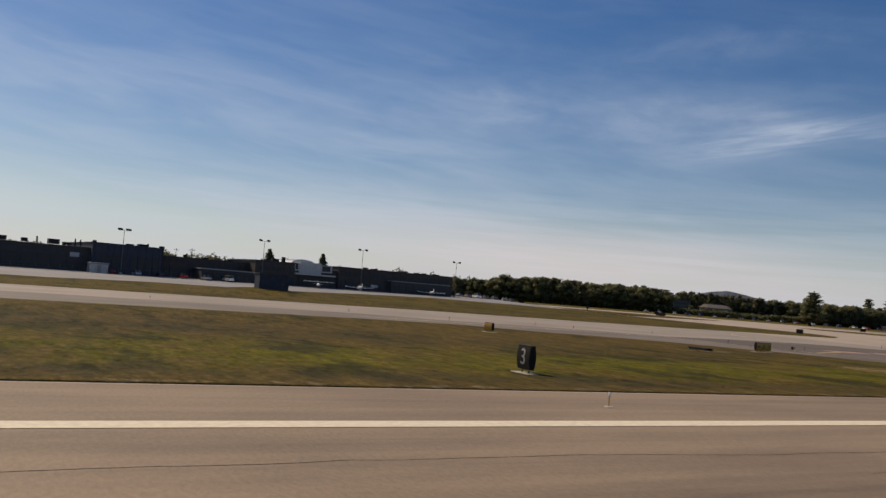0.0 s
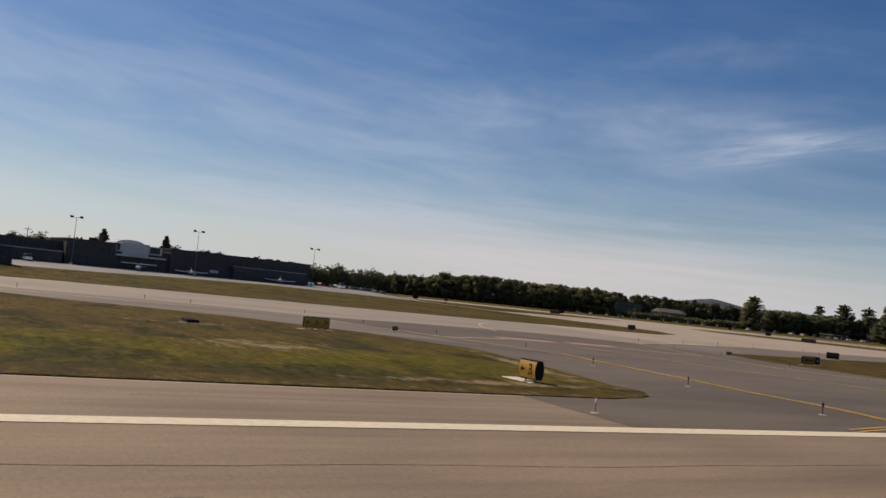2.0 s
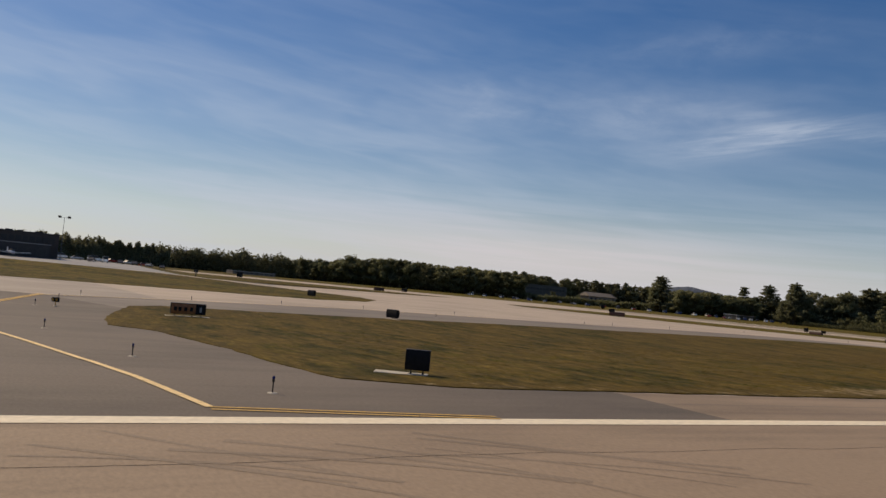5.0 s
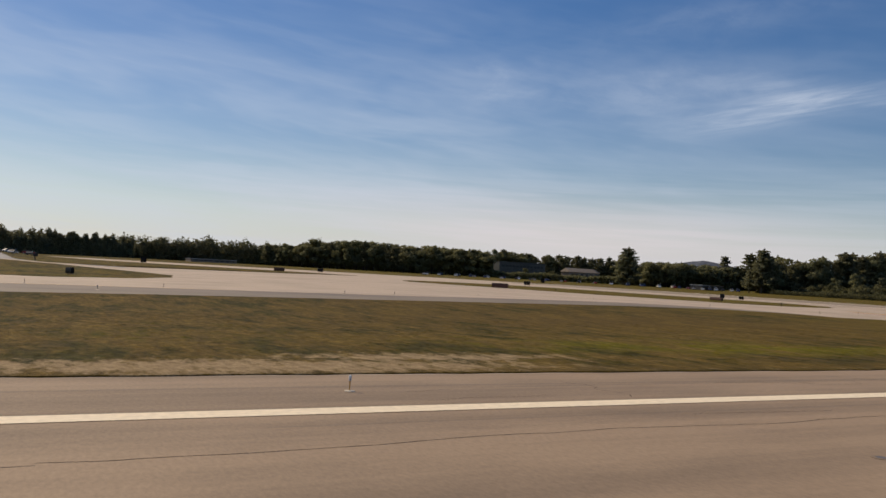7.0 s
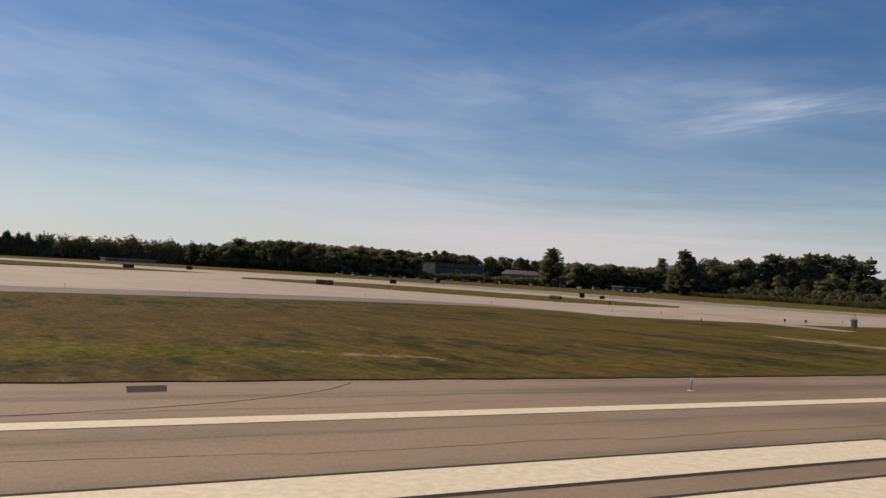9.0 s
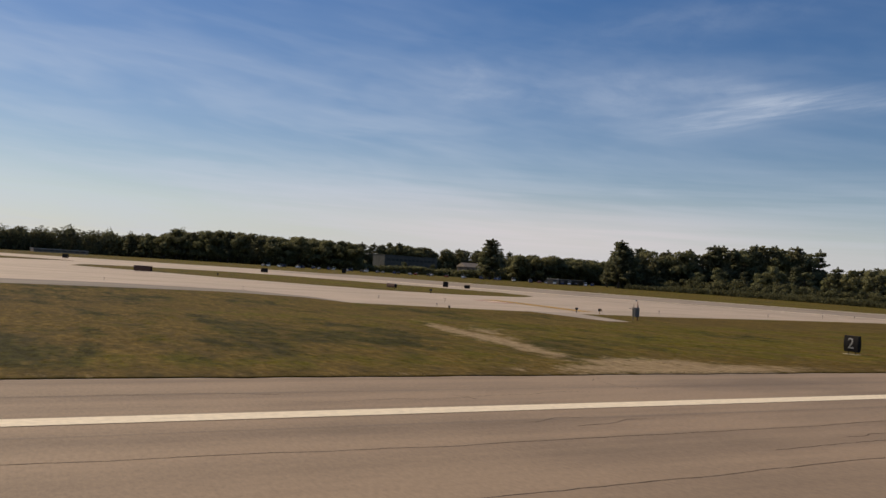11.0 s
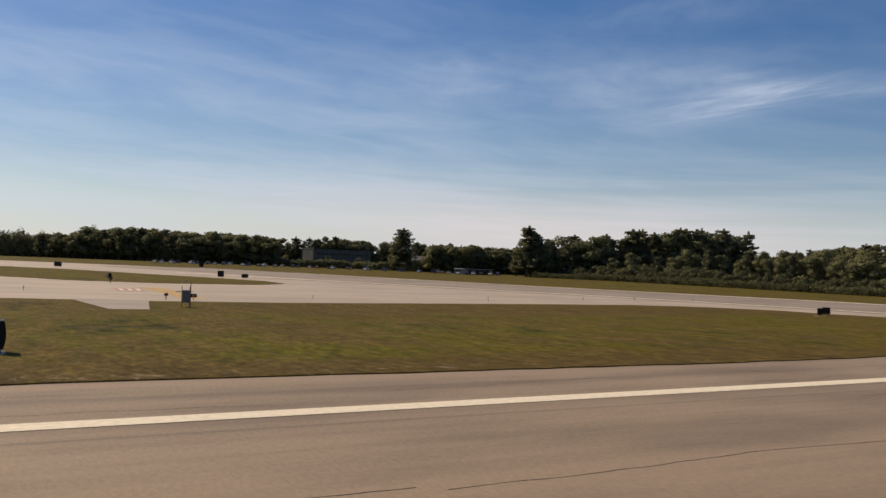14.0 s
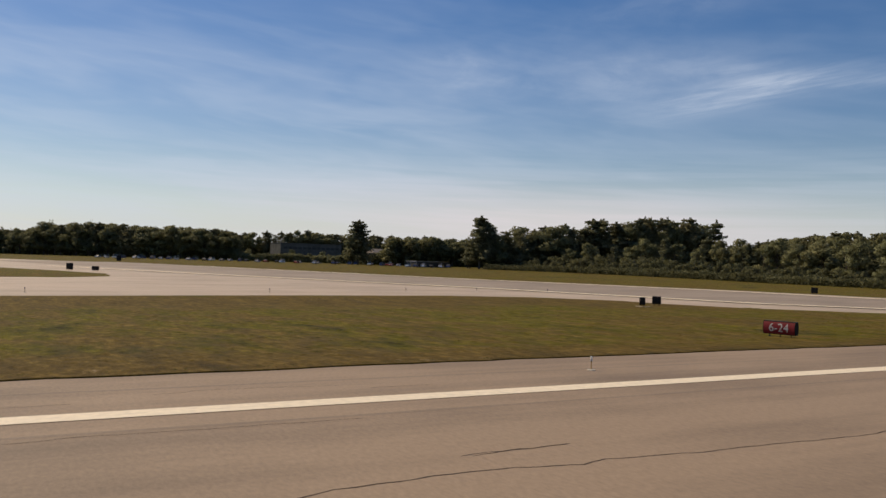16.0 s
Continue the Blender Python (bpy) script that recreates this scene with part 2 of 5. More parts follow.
        soil = ramp(t, fine, (0.3, (0.17, 0.12, 0.062)), (0.7, (0.42, 0.32, 0.19)))
        put(t, mix(t, bare, c, soil), p.inputs["Base Color"])
        p.inputs["Roughness"].default_value = 0.9
        p.inputs["Specular IOR Level"].default_value = 0.08
        bump(t, p, fine, 0.8, 0.1)
    return material(name, build)


M_grass = grass_material("grass")
M_runway = asphalt("runway asphalt", 0.158, 0.226, 1.37, 0.8, 0.8)
M_fresh = asphalt("fresh asphalt", 0.09, 0.128, 1.25, 0.85)
M_taxi = asphalt("pale taxiway asphalt", 0.32, 0.39, 1.24, 0.75)
M_west = asphalt("greyer taxiway asphalt", 0.255, 0.31, 1.2, 0.75)
M_should = asphalt("shoulder asphalt", 0.14, 0.18, 1.22)
M_cross = asphalt("crossing runway asphalt", 0.2, 0.26, 1.24, 0.8)
M_apron = asphalt("apron asphalt", 0.22, 0.3, 1.03)
M_white = plain("white marking paint", (0.83, 0.72, 0.52), 0.7, 0, 0.12, 4)
M_yellow = plain("yellow marking paint", (0.66, 0.4, 0.085), 0.7, 0, 0.2, 4)
M_red = plain("red marking paint", (0.44, 0.25, 0.19), 0.7, 0, 0.3, 2)
M_cream = plain("worn pale yellow paint", (0.82, 0.6, 0.28), 0.75, 0, 0.2, 3)
M_rubber = asphalt("rubber-stained asphalt", 0.14, 0.19, 1.34, 0.8)
M_pink = plain("faded pink-white paint", (0.62, 0.42, 0.32), 0.75, 0, 0.25, 1.2)
M_tar = plain("crack sealing tar", (0.06, 0.047, 0.037), 0.95, 0, 0.2, 4)
M_black = plain("black sign panel", (0.014, 0.013, 0.013), 0.8, 0, 0.2, 6)
M_signyellow = plain("yellow sign panel", (0.46, 0.25, 0.025), 0.5, 0, 0.12, 5)
M_signred = plain("red sign panel", (0.15, 0.014, 0.018), 0.6, 0, 0.15, 5)
M_signwhite = plain("white sign legend", (0.34, 0.33, 0.32), 0.6, 0, 0.08, 5)
M_signgrey = plain("weathered grey sign legend", (0.24, 0.24, 0.235), 0.7, 0, 0.12, 5)
M_concrete = plain("pale concrete", (0.5, 0.45, 0.36), 0.85, 0, 0.25, 3)
M_steel = plain("galvanised steel", (0.42, 0.43, 0.44), 0.45, 0.6, 0.15, 6)
M_brass = plain("brass stem", (0.42, 0.25, 0.08), 0.45, 0.6, 0.2, 9)
M_globe = plain("white glass globe", (0.8, 0.78, 0.72), 0.15, 0, 0.03, 9)
M_blue = plain("blue glass lens", (0.01, 0.02, 0.12), 0.12, 0, 0.1, 9)
M_dull = plain("dull grey pole", (0.13, 0.13, 0.135), 0.6, 0.2, 0.15, 3)
M_dark = plain("dark painted steel", (0.03, 0.03, 0.032), 0.5, 0.3, 0.2, 5)

for m in (M_black, M_tar, M_dark, M_signred):
    m.node_tree.nodes["Principled BSDF"].inputs["Specular IOR Level"].default_value = 0.15

# ---- ground: a shallow swale beside the runway, then a gentle rise ----
RISE = ((27.0, 0.0), (33.0, -0.15), (40.0, -0.22), (58.0, -0.5), (76.0, -0.6), (92.0, -0.42), (115.0, -0.15), (150.0, 0.05), (180.0, 0.22), (210.0, 0.45),
        (290.0, 1.1), (400.0, 1.6), (600.0, 2.2), (1000.0, 2.6))
KNOLL_X = ((70.0, 1.85), (172.0, 1.8), (205.0, 0.0))
KNOLL_Y = ((200.0, 0.0), (290.0, 1.0), (330.0, 1.0), (420.0, 0.0))
CUT_X = (22.0, 32.0, 39.0, 45.0, 50.0, 55.0, 62.0, 70.0, 88.0, 105.0, 120.0, 135.0, 150.0, 172.0, 183.0, 194.0, 205.0)
CUT_Y = tuple(y for y, _ in RISE) + (164.0, 170.0, 176.0, 186.0, 193.0, 200.0, 230.0, 250.0, 270.0, 310.0, 330.0, 360.0, 380.0, 420.0)


def between(table, v):
    if v <= table[0][0]:
        return table[0][1]
    for (a, za), (b, zb) in zip(table, table[1:]):
        if v <= b:
            return za + (zb - za) * (v - a) / (b - a)
    return table[-1][1]


def flat_rise(x, y):
    return between(RISE, y) + between(KNOLL_X, x) * between(KNOLL_Y, y)


def rise(x, y):
    """The ground with the low bank that carries the shelter."""
    return flat_rise(x, y) + 1.55 * math.exp(-((x - 48) / 13) ** 2 - ((y - 187) / 12) ** 2)


def part(name, bm, mat, parent=None, label=""):
    me = bpy.data.meshes.new(name)
    bm.to_mesh(me)
    bm.free()
    me.materials.append(mat)
    ob = new(name, me)
    if parent:
        ob.parent = parent
    if label:
        tagged(ob, label)
    return ob


def sheet(points, lift, skirt=0.0, level=flat_rise):
    """A polygon laid onto the ground, with an edge that drops by skirt."""
    bm = bmesh.new()
    if sum(a[0] * b[1] - a[1] * b[0] for a, b in zip(points, points[1:] + points[:1])) < 0:
        points = points[::-1]
    bm.faces.new([bm.verts.new((x, y, 0)) for x, y in points])
    bmesh.ops.triangulate(bm, faces=bm.faces[:])
    for cuts, normal in ((CUT_Y, (0, 1, 0)), (CUT_X, (1, 0, 0))):
        for c in cuts:
            co = (c * normal[0], c * normal[1], 0)
            bmesh.ops.bisect_plane(bm, geom=bm.verts[:] + bm.edges[:] + bm.faces[:], plane_co=co, plane_no=normal)
    for v in bm.verts:
        v.co.z = level(v.co.x, v.co.y) + lift
    if skirt:
        edges = [e for e in bm.edges if e.is_boundary]
        made = bmesh.ops.extrude_edge_only(bm, edges=edges)
        for v in made["geom"]:
            if isinstance(v, bmesh.types.BMVert):
                v.co.z -= skirt
    return bm


def ragged(points, step, amount, seed):
    """The outline broken into short pieces with an uneven edge."""
    rnd = random.Random(seed)
    res = []
    for a, b in zip(points, points[1:] + points[:1]):
        a, b = Vector(a), Vector(b)
        length = (b - a).length
        n = max(1, int(min(length, 600) / step)) if length < 700 else 1
        for k in range(n):
            p = a.lerp(b, k / n)
            res.append((p.x + rnd.uniform(-amount, amount), p.y + rnd.uniform(-amount, amount)))
    return res


def ribbon(points, width, lift, seed=0, wobble=0.0):
    """A line painted along points, broken finely enough to follow the ground."""
    rnd = random.Random(seed)
    pts = []
    for a, b in zip(points, points[1:]):
        a, b = Vector(a), Vector(b)
        n = max(1, int((b - a).length / 1.5)) if abs(b.y - a.y) > 0.5 or wobble else 1
        pts += [a.lerp(b, k / n) for k in range(n)]
    pts.append(Vector(points[-1]))
    bm = bmesh.new()
    rows = []
    for k, p in enumerate(pts):
        d = (pts[min(k + 1, len(pts) - 1)] - pts[max(k - 1, 0)]).normalized()
        w = width * (1 + (rnd.uniform(-0.4, 0.4) if wobble else 0))
        n = Vector((-d.y, d.x)) * w / 2
        q = p + Vector((0, rnd.uniform(-wobble, wobble)))
        rows.append([bm.verts.new((v.x, v.y, rise(v.x, v.y) + lift)) for v in (q + n, q - n)])
    for (a, b), (c, d) in zip(rows, rows[1:]):
        bm.faces.new((b, d, c, a))
    return bm


def arc(a, b, c, n=10):
    """A smooth curve through the corner b."""
    a, b, c = Vector(a), Vector(b), Vector(c)
    return [tuple((1 - t) ** 2 * a + 2 * t * (1 - t) * b + t * t * c) for t in (k / n for k in range(n + 1))]


ground = tagged(part("ground", sheet([(-2200, -800), (3400, -800), (3400, 4400), (-2200, 4400)], -0.12), M_grass),
                "mown airfield grass, green and dry brown", "ground", kind="structure")
runway = tagged(part("runway", sheet([(-900, -26), (1500, -26), (1500, 26.3), (-900, 26.3)], 0.0), M_runway),
                "worn grey-brown asphalt runway with cracks", "runway", kind="structure")
FAR_EDGE = [(540, 26.3), (520, 60), (481, 136), (455, 182), (430, 230), (395, 290), (350, 340), (290, 385), (230, 430), (100, 520), (-100, 640), (-900, 900)]
taxiway = tagged(part("taxiway", sheet([(-900, 26.3)] + FAR_EDGE, 0.0), M_taxi),
                 "pale sun-bleached asphalt taxiways and crossing runway", "taxiway", kind="structure")
throat = tagged(part("pavement", sheet([(75.2, 19.62), (160, 19.62), (160, 26.4), (150, 33), (147, 60), (150, 92), (156, 103), (138, 95), (128, 99), (118, 101), (104, 100),
                (88, 97), (68, 92), (72, 80), (80, 70), (82, 60), (80, 40), (78, 28), (75.2, 26.4)], 0.008), M_fresh),
                "newer dark asphalt where the taxiway meets the runway", "pavement", kind="structure")
part("shoulder", sheet([(-900, 90), (40, 94), (68, 84), (90, 70), (96, 66), (92, 84), (88, 98), (68, 105), (56, 106), (42, 111), (15, 113), (-900, 112)], 0.01), M_should, taxiway,
     "darker asphalt taxiway shoulder")
part("shoulder", sheet([(140, 92), (156, 103), (169, 108), (183, 113), (208, 115), (236, 118), (258, 123), (285, 125), (303, 118), (310, 106), (312, 90), (290, 100), (240, 96), (180, 84), (146, 80)],
     0.01), M_should, taxiway, "darker asphalt taxiway shoulder")
part("apron", sheet([(-900, 160), (0, 198), (28, 213), (46, 216), (69, 221), (92, 235), (124, 250), (152, 246), (180, 244), (205, 236), (214, 300), (190, 372), (-900, 372)], 0.012), M_apron, taxiway, "grey asphalt parking apron")

part("shoulder", sheet([(335, 91.0), (337.2, 76), (340.6, 75.6), (342.6, 89.6)], 0.065, 0.1), M_west, taxiway, "greyer asphalt stub beside the taxiway")
part("west_section", sheet([(-900, 92), (40, 94), (90, 90), (140, 90), (152, 103), (146, 150), (-900, 140)], 0.005), M_west, taxiway, "greyer worn taxiway asphalt")
VERGES = (
    ("grass_verge", [(-700, 26.3), (80, 26.6), (83, 28), (84.6, 30), (85, 33), (87, 41), (89, 49), (91, 57), (91, 60), (89, 64), (87, 72), (83, 77), (76, 83),
     (68, 87), (60, 90), (52, 95.5), (40, 96.3), (0, 95), (-700, 95)], "mown green and brown grass between runway and taxiway"),
    ("grass_verge", [(152, 26.4), (148, 28.5), (147, 35), (146.5, 41), (145.5, 47), (144.5, 53), (142, 57), (142.5, 64), (144, 73), (146.5, 84), (150, 87.5),
     (160, 88.5), (173, 91), (197, 97), (237, 104), (274, 110), (298, 110), (307, 104), (311, 95), (322, 92.5), (332, 90.3), (343.5, 88.6),
     (358, 88), (389, 91), (412, 92), (424, 89), (433, 82), (438, 67), (448, 54), (466, 26.4), (380, 26.2), (372, 26.0), (364, 25.75), (352, 25.8), (338, 26.1), (325, 26.3)], "mown grass with dry bare streaks beside the runway"),
    ("grass_island", [(-700, 135), (0, 142), (70, 146), (122, 141), (160, 142), (185, 142), (200, 152), (208, 166), (210, 182), (205, 200), (198, 214), (188, 231),
     (178, 238), (150, 248), (124, 254), (92, 240), (69, 226), (46, 220), (28, 218), (0, 203), (-700, 168)], "long mown grass strip before the apron"),
    ("grass_island", [(286, 226), (303, 200), (320, 171), (338, 147), (352, 140), (368, 142), (377, 151), (378, 166), (371, 181), (360, 200), (345, 226), (330, 241),
     (306, 247), (290, 242)], "grass island between taxiway and crossing runway"),
    ("grass_island", [(186, 240), (196, 260), (215, 270), (239, 267), (258, 265), (290, 284), (276, 303), (250, 330), (226, 352), (205, 375), (180, 395), (150, 400),
     (172, 300), (178, 250)], "narrow far grass island of the airfield"),
)
verges = []
for k, (name, pts, label) in enumerate(VERGES):
    verges.append(tagged(part(name, sheet(ragged(pts, 1.5 if k < 2 else 4, 0.12 if k < 2 else 0.4, k), 0.05, 0.2, rise), M_grass), label, "grass", kind="structure"))

# painted markings
part("edge_line", ribbon([(-900, 19.14), (1500, 19.14)], 0.92, 0.014), M_white, runway, "white painted edge line")
for x0, x1, y0, y1 in ((229.45, 253.4, 11.03, 12.87), (229.45, 253.4, 7.7, 9.5), (229.45, 253.4, 4.4, 6.2), (86.0, 109, 8.0, 9.8)):
    part("black_border", sheet([(x0 - 0.25, y0 - 0.2), (x1 + 0.25, y0 - 0.2), (x1 + 0.25, y1 + 0.2), (x0 - 0.25, y1 + 0.2)], 0.005), M_tar, runway, "black border of a marking")
    part("marking_bar", sheet([(x0, y0), (x1, y0), (x1, y1), (x0, y1)], 0.014), M_white, runway, "white painted touchdown bar")


def yellow(points, width=0.3, double=False, lift=0.032, paint=None):
    paint = paint or M_yellow
    if not double:
        part("yellow_line", ribbon(points, width, lift), paint, throat, "yellow painted guide line")
        return
    d = (Vector(points[-1]) - Vector(points[0])).normalized()
    n = Vector((-d.y, d.x)) * 0.4 * (-1 if double == "right" else 1)
    for s in (0, 1):
        part("yellow_line", ribbon([(p[0] + s * n.x, p[1] + s * n.y) for p in points], width, lift), paint, throat, "yellow painted edge line")


yellow([(115, 76), (116.6, 46), (117, 31), (117.2, 20), (117.7, 12), (118.4, 5)], 0.37)
curve = [(117, 29)] + arc((116.7, 27), (115.8, 20), (111, 12.5), 90) + [(106, 6)]
yellow([p for p in curve if p[1] > 19.65], 0.26)
yellow([p for p in curve if p[1] < 18.65], 0.26)
curve = [(117, 29)] + arc((117.2, 27), (118.6, 20), (125.4, 10.8), 90) + [(134, 4)]
yellow([p for p in curve if p[1] > 19.65], 0.14, paint=M_cream)
yellow([p for p in curve if p[1] < 18.65], 0.15, paint=M_cream)
yellow([(92.75, 21.65), (95.9, 35.3), (102.0, 61.6)], 0.22, True)
yellow([(86.4, 20.1), (92.7, 21.65)], 0.14, "right")
yellow([(101.3, 61.3), (97.5, 75.5), (92, 84.5), (87.5, 95.5), (68, 98.5), (40, 103)], 0.28, paint=M_cream)
yellow([(141.4, 21.1), (139.2, 32.1), (135.3, 47), (131.5, 62)], 0.28, paint=M_cream)
yellow([(141.4, 21.1), (150, 19.9)], 0.13, "right")
yellow([(130.9, 61.6), (138.7, 95.7)], 0.24, "right")
yellow([(138.5, 94), (156, 103), (183, 112.5), (208, 115)], 0.28, paint=M_cream)
yellow([(97.5, 76.4), (103, 78.8), (107.5, 80.4)], 0.4, paint=M_cream)
yellow([(123.5, 79.0), (128.5, 77.8), (134.4, 76.4)], 0.4, paint=M_cream)
for x0, x1 in ((107.3, 115), (117.6, 124.3)):
    part("red_marking", sheet(ragged([(x0, 81.3), (x1, 80.3), (x1 + 0.5, 83.2), (x0 + 0.5, 84.2)], 0.7, 0.2, int(x0)), 0.022), M_red, throat, "red painted hold sign on the asphalt")
    for k in range(5):
        a = x0 + 0.9 + k * (x1 - x0 - 1) / 5
        part("legend_bar", sheet([(a, 81.5), (a + 0.35, 81.5), (a + 0.6, 83.2), (a + 0.25, 83.2)], 0.03), M_pink, throat, "white bar in the red marking")
yellow(arc((116, 97), (120, 114), (131, 124)), 0.26, paint=M_cream)
for k in range(4):
    part("yellow_line", ribbon([(346.4 + k * 0.8, 121.5), (347.4 + k * 0.75, 94.5)], 0.46 if k < 2 else 0.36, 0.03), M_yellow, taxiway, "yellow painted holding line")
part("red_marking", sheet(ragged([(342.0, 118.0), (341.9, 110.2), (345.3, 109.2), (345.6, 116.6)], 0.8, 0.12, 5), 0.022), M_red, taxiway, "red painted hold sign on the asphalt")
for k in range(3):
    part("legend_bar", sheet([(342.5 + k * 1.1, 115.6), (343.0 + k * 1.1, 115.6), (342.9 + k * 1.1, 111.4), (342.4 + k * 1.1, 111.4)], 0.028), M_white, taxiway, "white bar in the red marking")
CROSS = ((-0.42, 0.907), (0.907, 0.42))
a0, b0 = Vector((458, 62)), Vector(CROSS[0])
crossing = [a0 - b0 * 38, a0 + b0 * 250, a0 + b0 * 250 + Vector(CROSS[1]) * 47, a0 - b0 * 60 + Vector(CROSS[1]) * 47]
part("crossing_runway", sheet([tuple(p) for p in crossing], 0.018), M_cross, taxiway, "greyer asphalt of the crossing runway")
for start, along in (((458, 66), (-0.487, 0.874)), ((490.3, 98.2), CROSS[0])):
    pts = [tuple(Vector(start) + Vector(along) * s) for s in range(-40, 181, 20)]
    part("edge_line", ribbon(pts, 2.4, 0.1), M_white, taxiway, "white edge line of the crossing runway")

# joints and cracks in the runway
rnd = random.Random(4)


def wander(a, b, rough):
    """Points from a to b that stray to the side as a crack does, more where rough is larger."""
    pts = [Vector(a), Vector(b)]
    while (pts[1] - pts[0]).length > 0.35:
        nxt = [pts[0]]
        for p, q in zip(pts, pts[1:]):
            d = q - p
            side = Vector((-d.y, d.x)) * rnd.gauss(0, rough)
            side.y = max(-0.3, min(0.3, side.y))
            nxt += [(p + q) / 2 + side, q]
        pts = nxt
    return [tuple(p) for p in pts]


def crack(x0, y0, x1, y1, width=0.045, rough=0.09):
    steep = abs(y1 - y0) > abs(x1 - x0) * 0.5
    part("crack", ribbon(wander((x0, y0), (x1, y1), rough if not steep else rough * 1.4), width * 0.62, 0.0045, int(x0 * 7), 0.008), M_tar, runway, "dark wandering crack")


# long joints between the paving lanes
for x0, y0, x1, y1, w in ((-60, 14.45, 120, 14.45, 0.045), (120, 14.45, 185, 14.5, 0.04), (20, 12.25, 60, 12.25, 0.03), (185, 14.7, 204.2, 15.09, 0.045), (204.2, 15.09, 209.9, 15.4, 0.05), (209.9, 15.4, 245, 14.9, 0.035),
                          (245, 14.6, 282.2, 14.49, 0.04), (282.2, 14.49, 308.1, 15.28, 0.05), (203.3, 16.9, 209.2, 16.6, 0.035), (204.2, 10.7, 215.4, 10.7, 0.05), (215.4, 10.7, 228, 10.75, 0.04),
                          (255, 10.7, 289.1, 10.57, 0.045), (289.1, 10.57, 299.7, 10.56, 0.055), (308, 10.65, 319.5, 10.6, 0.055), (325.9, 10.7, 335.5, 11.05, 0.05), (336, 10.7, 358, 10.7, 0.04)):
    crack(x0, y0, x1, y1, w, 0.016)
for x0, y0, x1, y1, w in ((359.4, 10.69, 362.1, 10.97, 0.06), (362.1, 10.97, 365.7, 10.71, 0.06), (365.7, 10.71, 366.5, 11.0, 0.06), (366.5, 11.0, 369.7, 11.12, 0.06), (369.7, 11.12, 371.6, 10.78, 0.06), (371.6, 10.78, 372.3, 11.0, 0.055),
                          (372.3, 11.0, 381, 10.68, 0.05), (356.4, 16.34, 369.4, 16.7, 0.035), (301.6, 16.52, 311.5, 16.93, 0.035), (307.7, 17.7, 312.9, 17.65, 0.045), (210.9, 12.51, 218.1, 12.63, 0.04),
                          (290.5, 12.2, 294.5, 12.38, 0.045), (294.5, 12.38, 301.4, 11.95, 0.045), (301.2, 14.75, 305.2, 14.95, 0.045), (305.2, 14.95, 307.7, 15.49, 0.04), (369.7, 12.31, 372.5, 12.44, 0.045)):
    crack(x0, y0, x1, y1, w, 0.03)
# short branches on both sides of the edge line
for x0, y0, x1, y1 in ((203.2, 23.95, 203.4, 22.1), (203.4, 22.1, 203.6, 20.2), (299.1, 10.6, 299.9, 11.2), (299.9, 11.2, 301.6, 12.3), (294.9, 10.48, 295.1, 9.1), (285.7, 16.9, 288.1, 17.3), (286.9, 16.1, 290.1, 16.7), (294.6, 13.1, 297.1, 13.3),
                       (285.9, 21.8, 286.3, 20.9), (295.1, 25.3, 294.8, 22.3), (314.6, 22.8, 314.7, 20.4), (317, 23.1, 317.3, 20.8), (319.8, 22.9, 320.9, 22.2), (320.9, 22.2, 320.3, 21.1), (323.3, 22.6, 324.8, 20.2),
                       (324.7, 24.7, 325, 25.8), (325.3, 24.4, 325.7, 23.3), (326.3, 25.3, 327.2, 23.5), (362.1, 10.6, 362.2, 9.8), (358.8, 23.3, 360.1, 21.2), (357.8, 23.7, 358.6, 22.4), (369.9, 12.2, 372.4, 12.4)):
    crack(x0, y0, x1, y1, 0.045)
for x0, y0, x1, y1 in ((195.8, 22.2, 197.7, 22.5), (195.8, 20.4, 200.7, 21.0), (210.3, 23.0, 217.9, 22.0), (217.9, 22.0, 218.6, 22.9), (305.6, 23.1, 307, 22.1), (307, 22.1, 311.7, 20.5), (311.7, 20.5, 316.9, 21.1), (321.5, 22.95, 327.4, 23.2),
                       (319.5, 22.6, 330.4, 23.8), (328.6, 20.7, 335.6, 20.3), (360.1, 21.2, 363, 21), (355.2, 20.3, 360.8, 20.7), (365.1, 21.8, 370.7, 21.9), (371.4, 21.1, 373.5, 21.1), (225, 20.6, 262, 21.0), (236, 23.2, 250, 22.4),
                       (218, 24.6, 221, 22.6), (222, 25.2, 224.6, 23.0), (224.6, 23.0, 231, 23.6), (262, 23.3, 280, 22.6), (280, 21.2, 292, 21.9), (340, 22.2, 352, 22.5)):
    crack(x0, y0, x1, y1, 0.035, 0.05)
for k in range(22):
    # curved rubber marks where wheels turn off the runway
    x0 = rnd.uniform(112, 146)
    w = rnd.uniform(4, 9)
    pts = arc((x0, rnd.uniform(15, 18)), (x0 + w * 0.6, rnd.uniform(13.5, 15)), (x0 + w, rnd.uniform(10, 13)), 7)
    part("tyre_mark", ribbon(pts, rnd.uniform(0.12, 0.3), 0.003 + k * 0.0001, k, 0.01), M_rubber, runway, "dark rubber mark")
for x, y, length, w in ((60, 23.4, 200, 0.3), (200, 22.9, 240, 0.2), (190, 17.2, 220, 0.2), (-50, 11.0, 100, 0.25)):
    part("tyre_mark", ribbon([(x + length * j / 30, y + 0.1 * math.sin(j * 0.7)) for j in range(31)], w, 0.0025, int(x), 0.02), M_rubber, runway, "faint worn wheel track")
part("tar_seam", ribbon(arc((229, 20.5), (238.5, 21.6), (241.6, 25.9), 16), 0.05, 0.006, 3, 0.03), M_tar, runway, "dark curved tar seam")
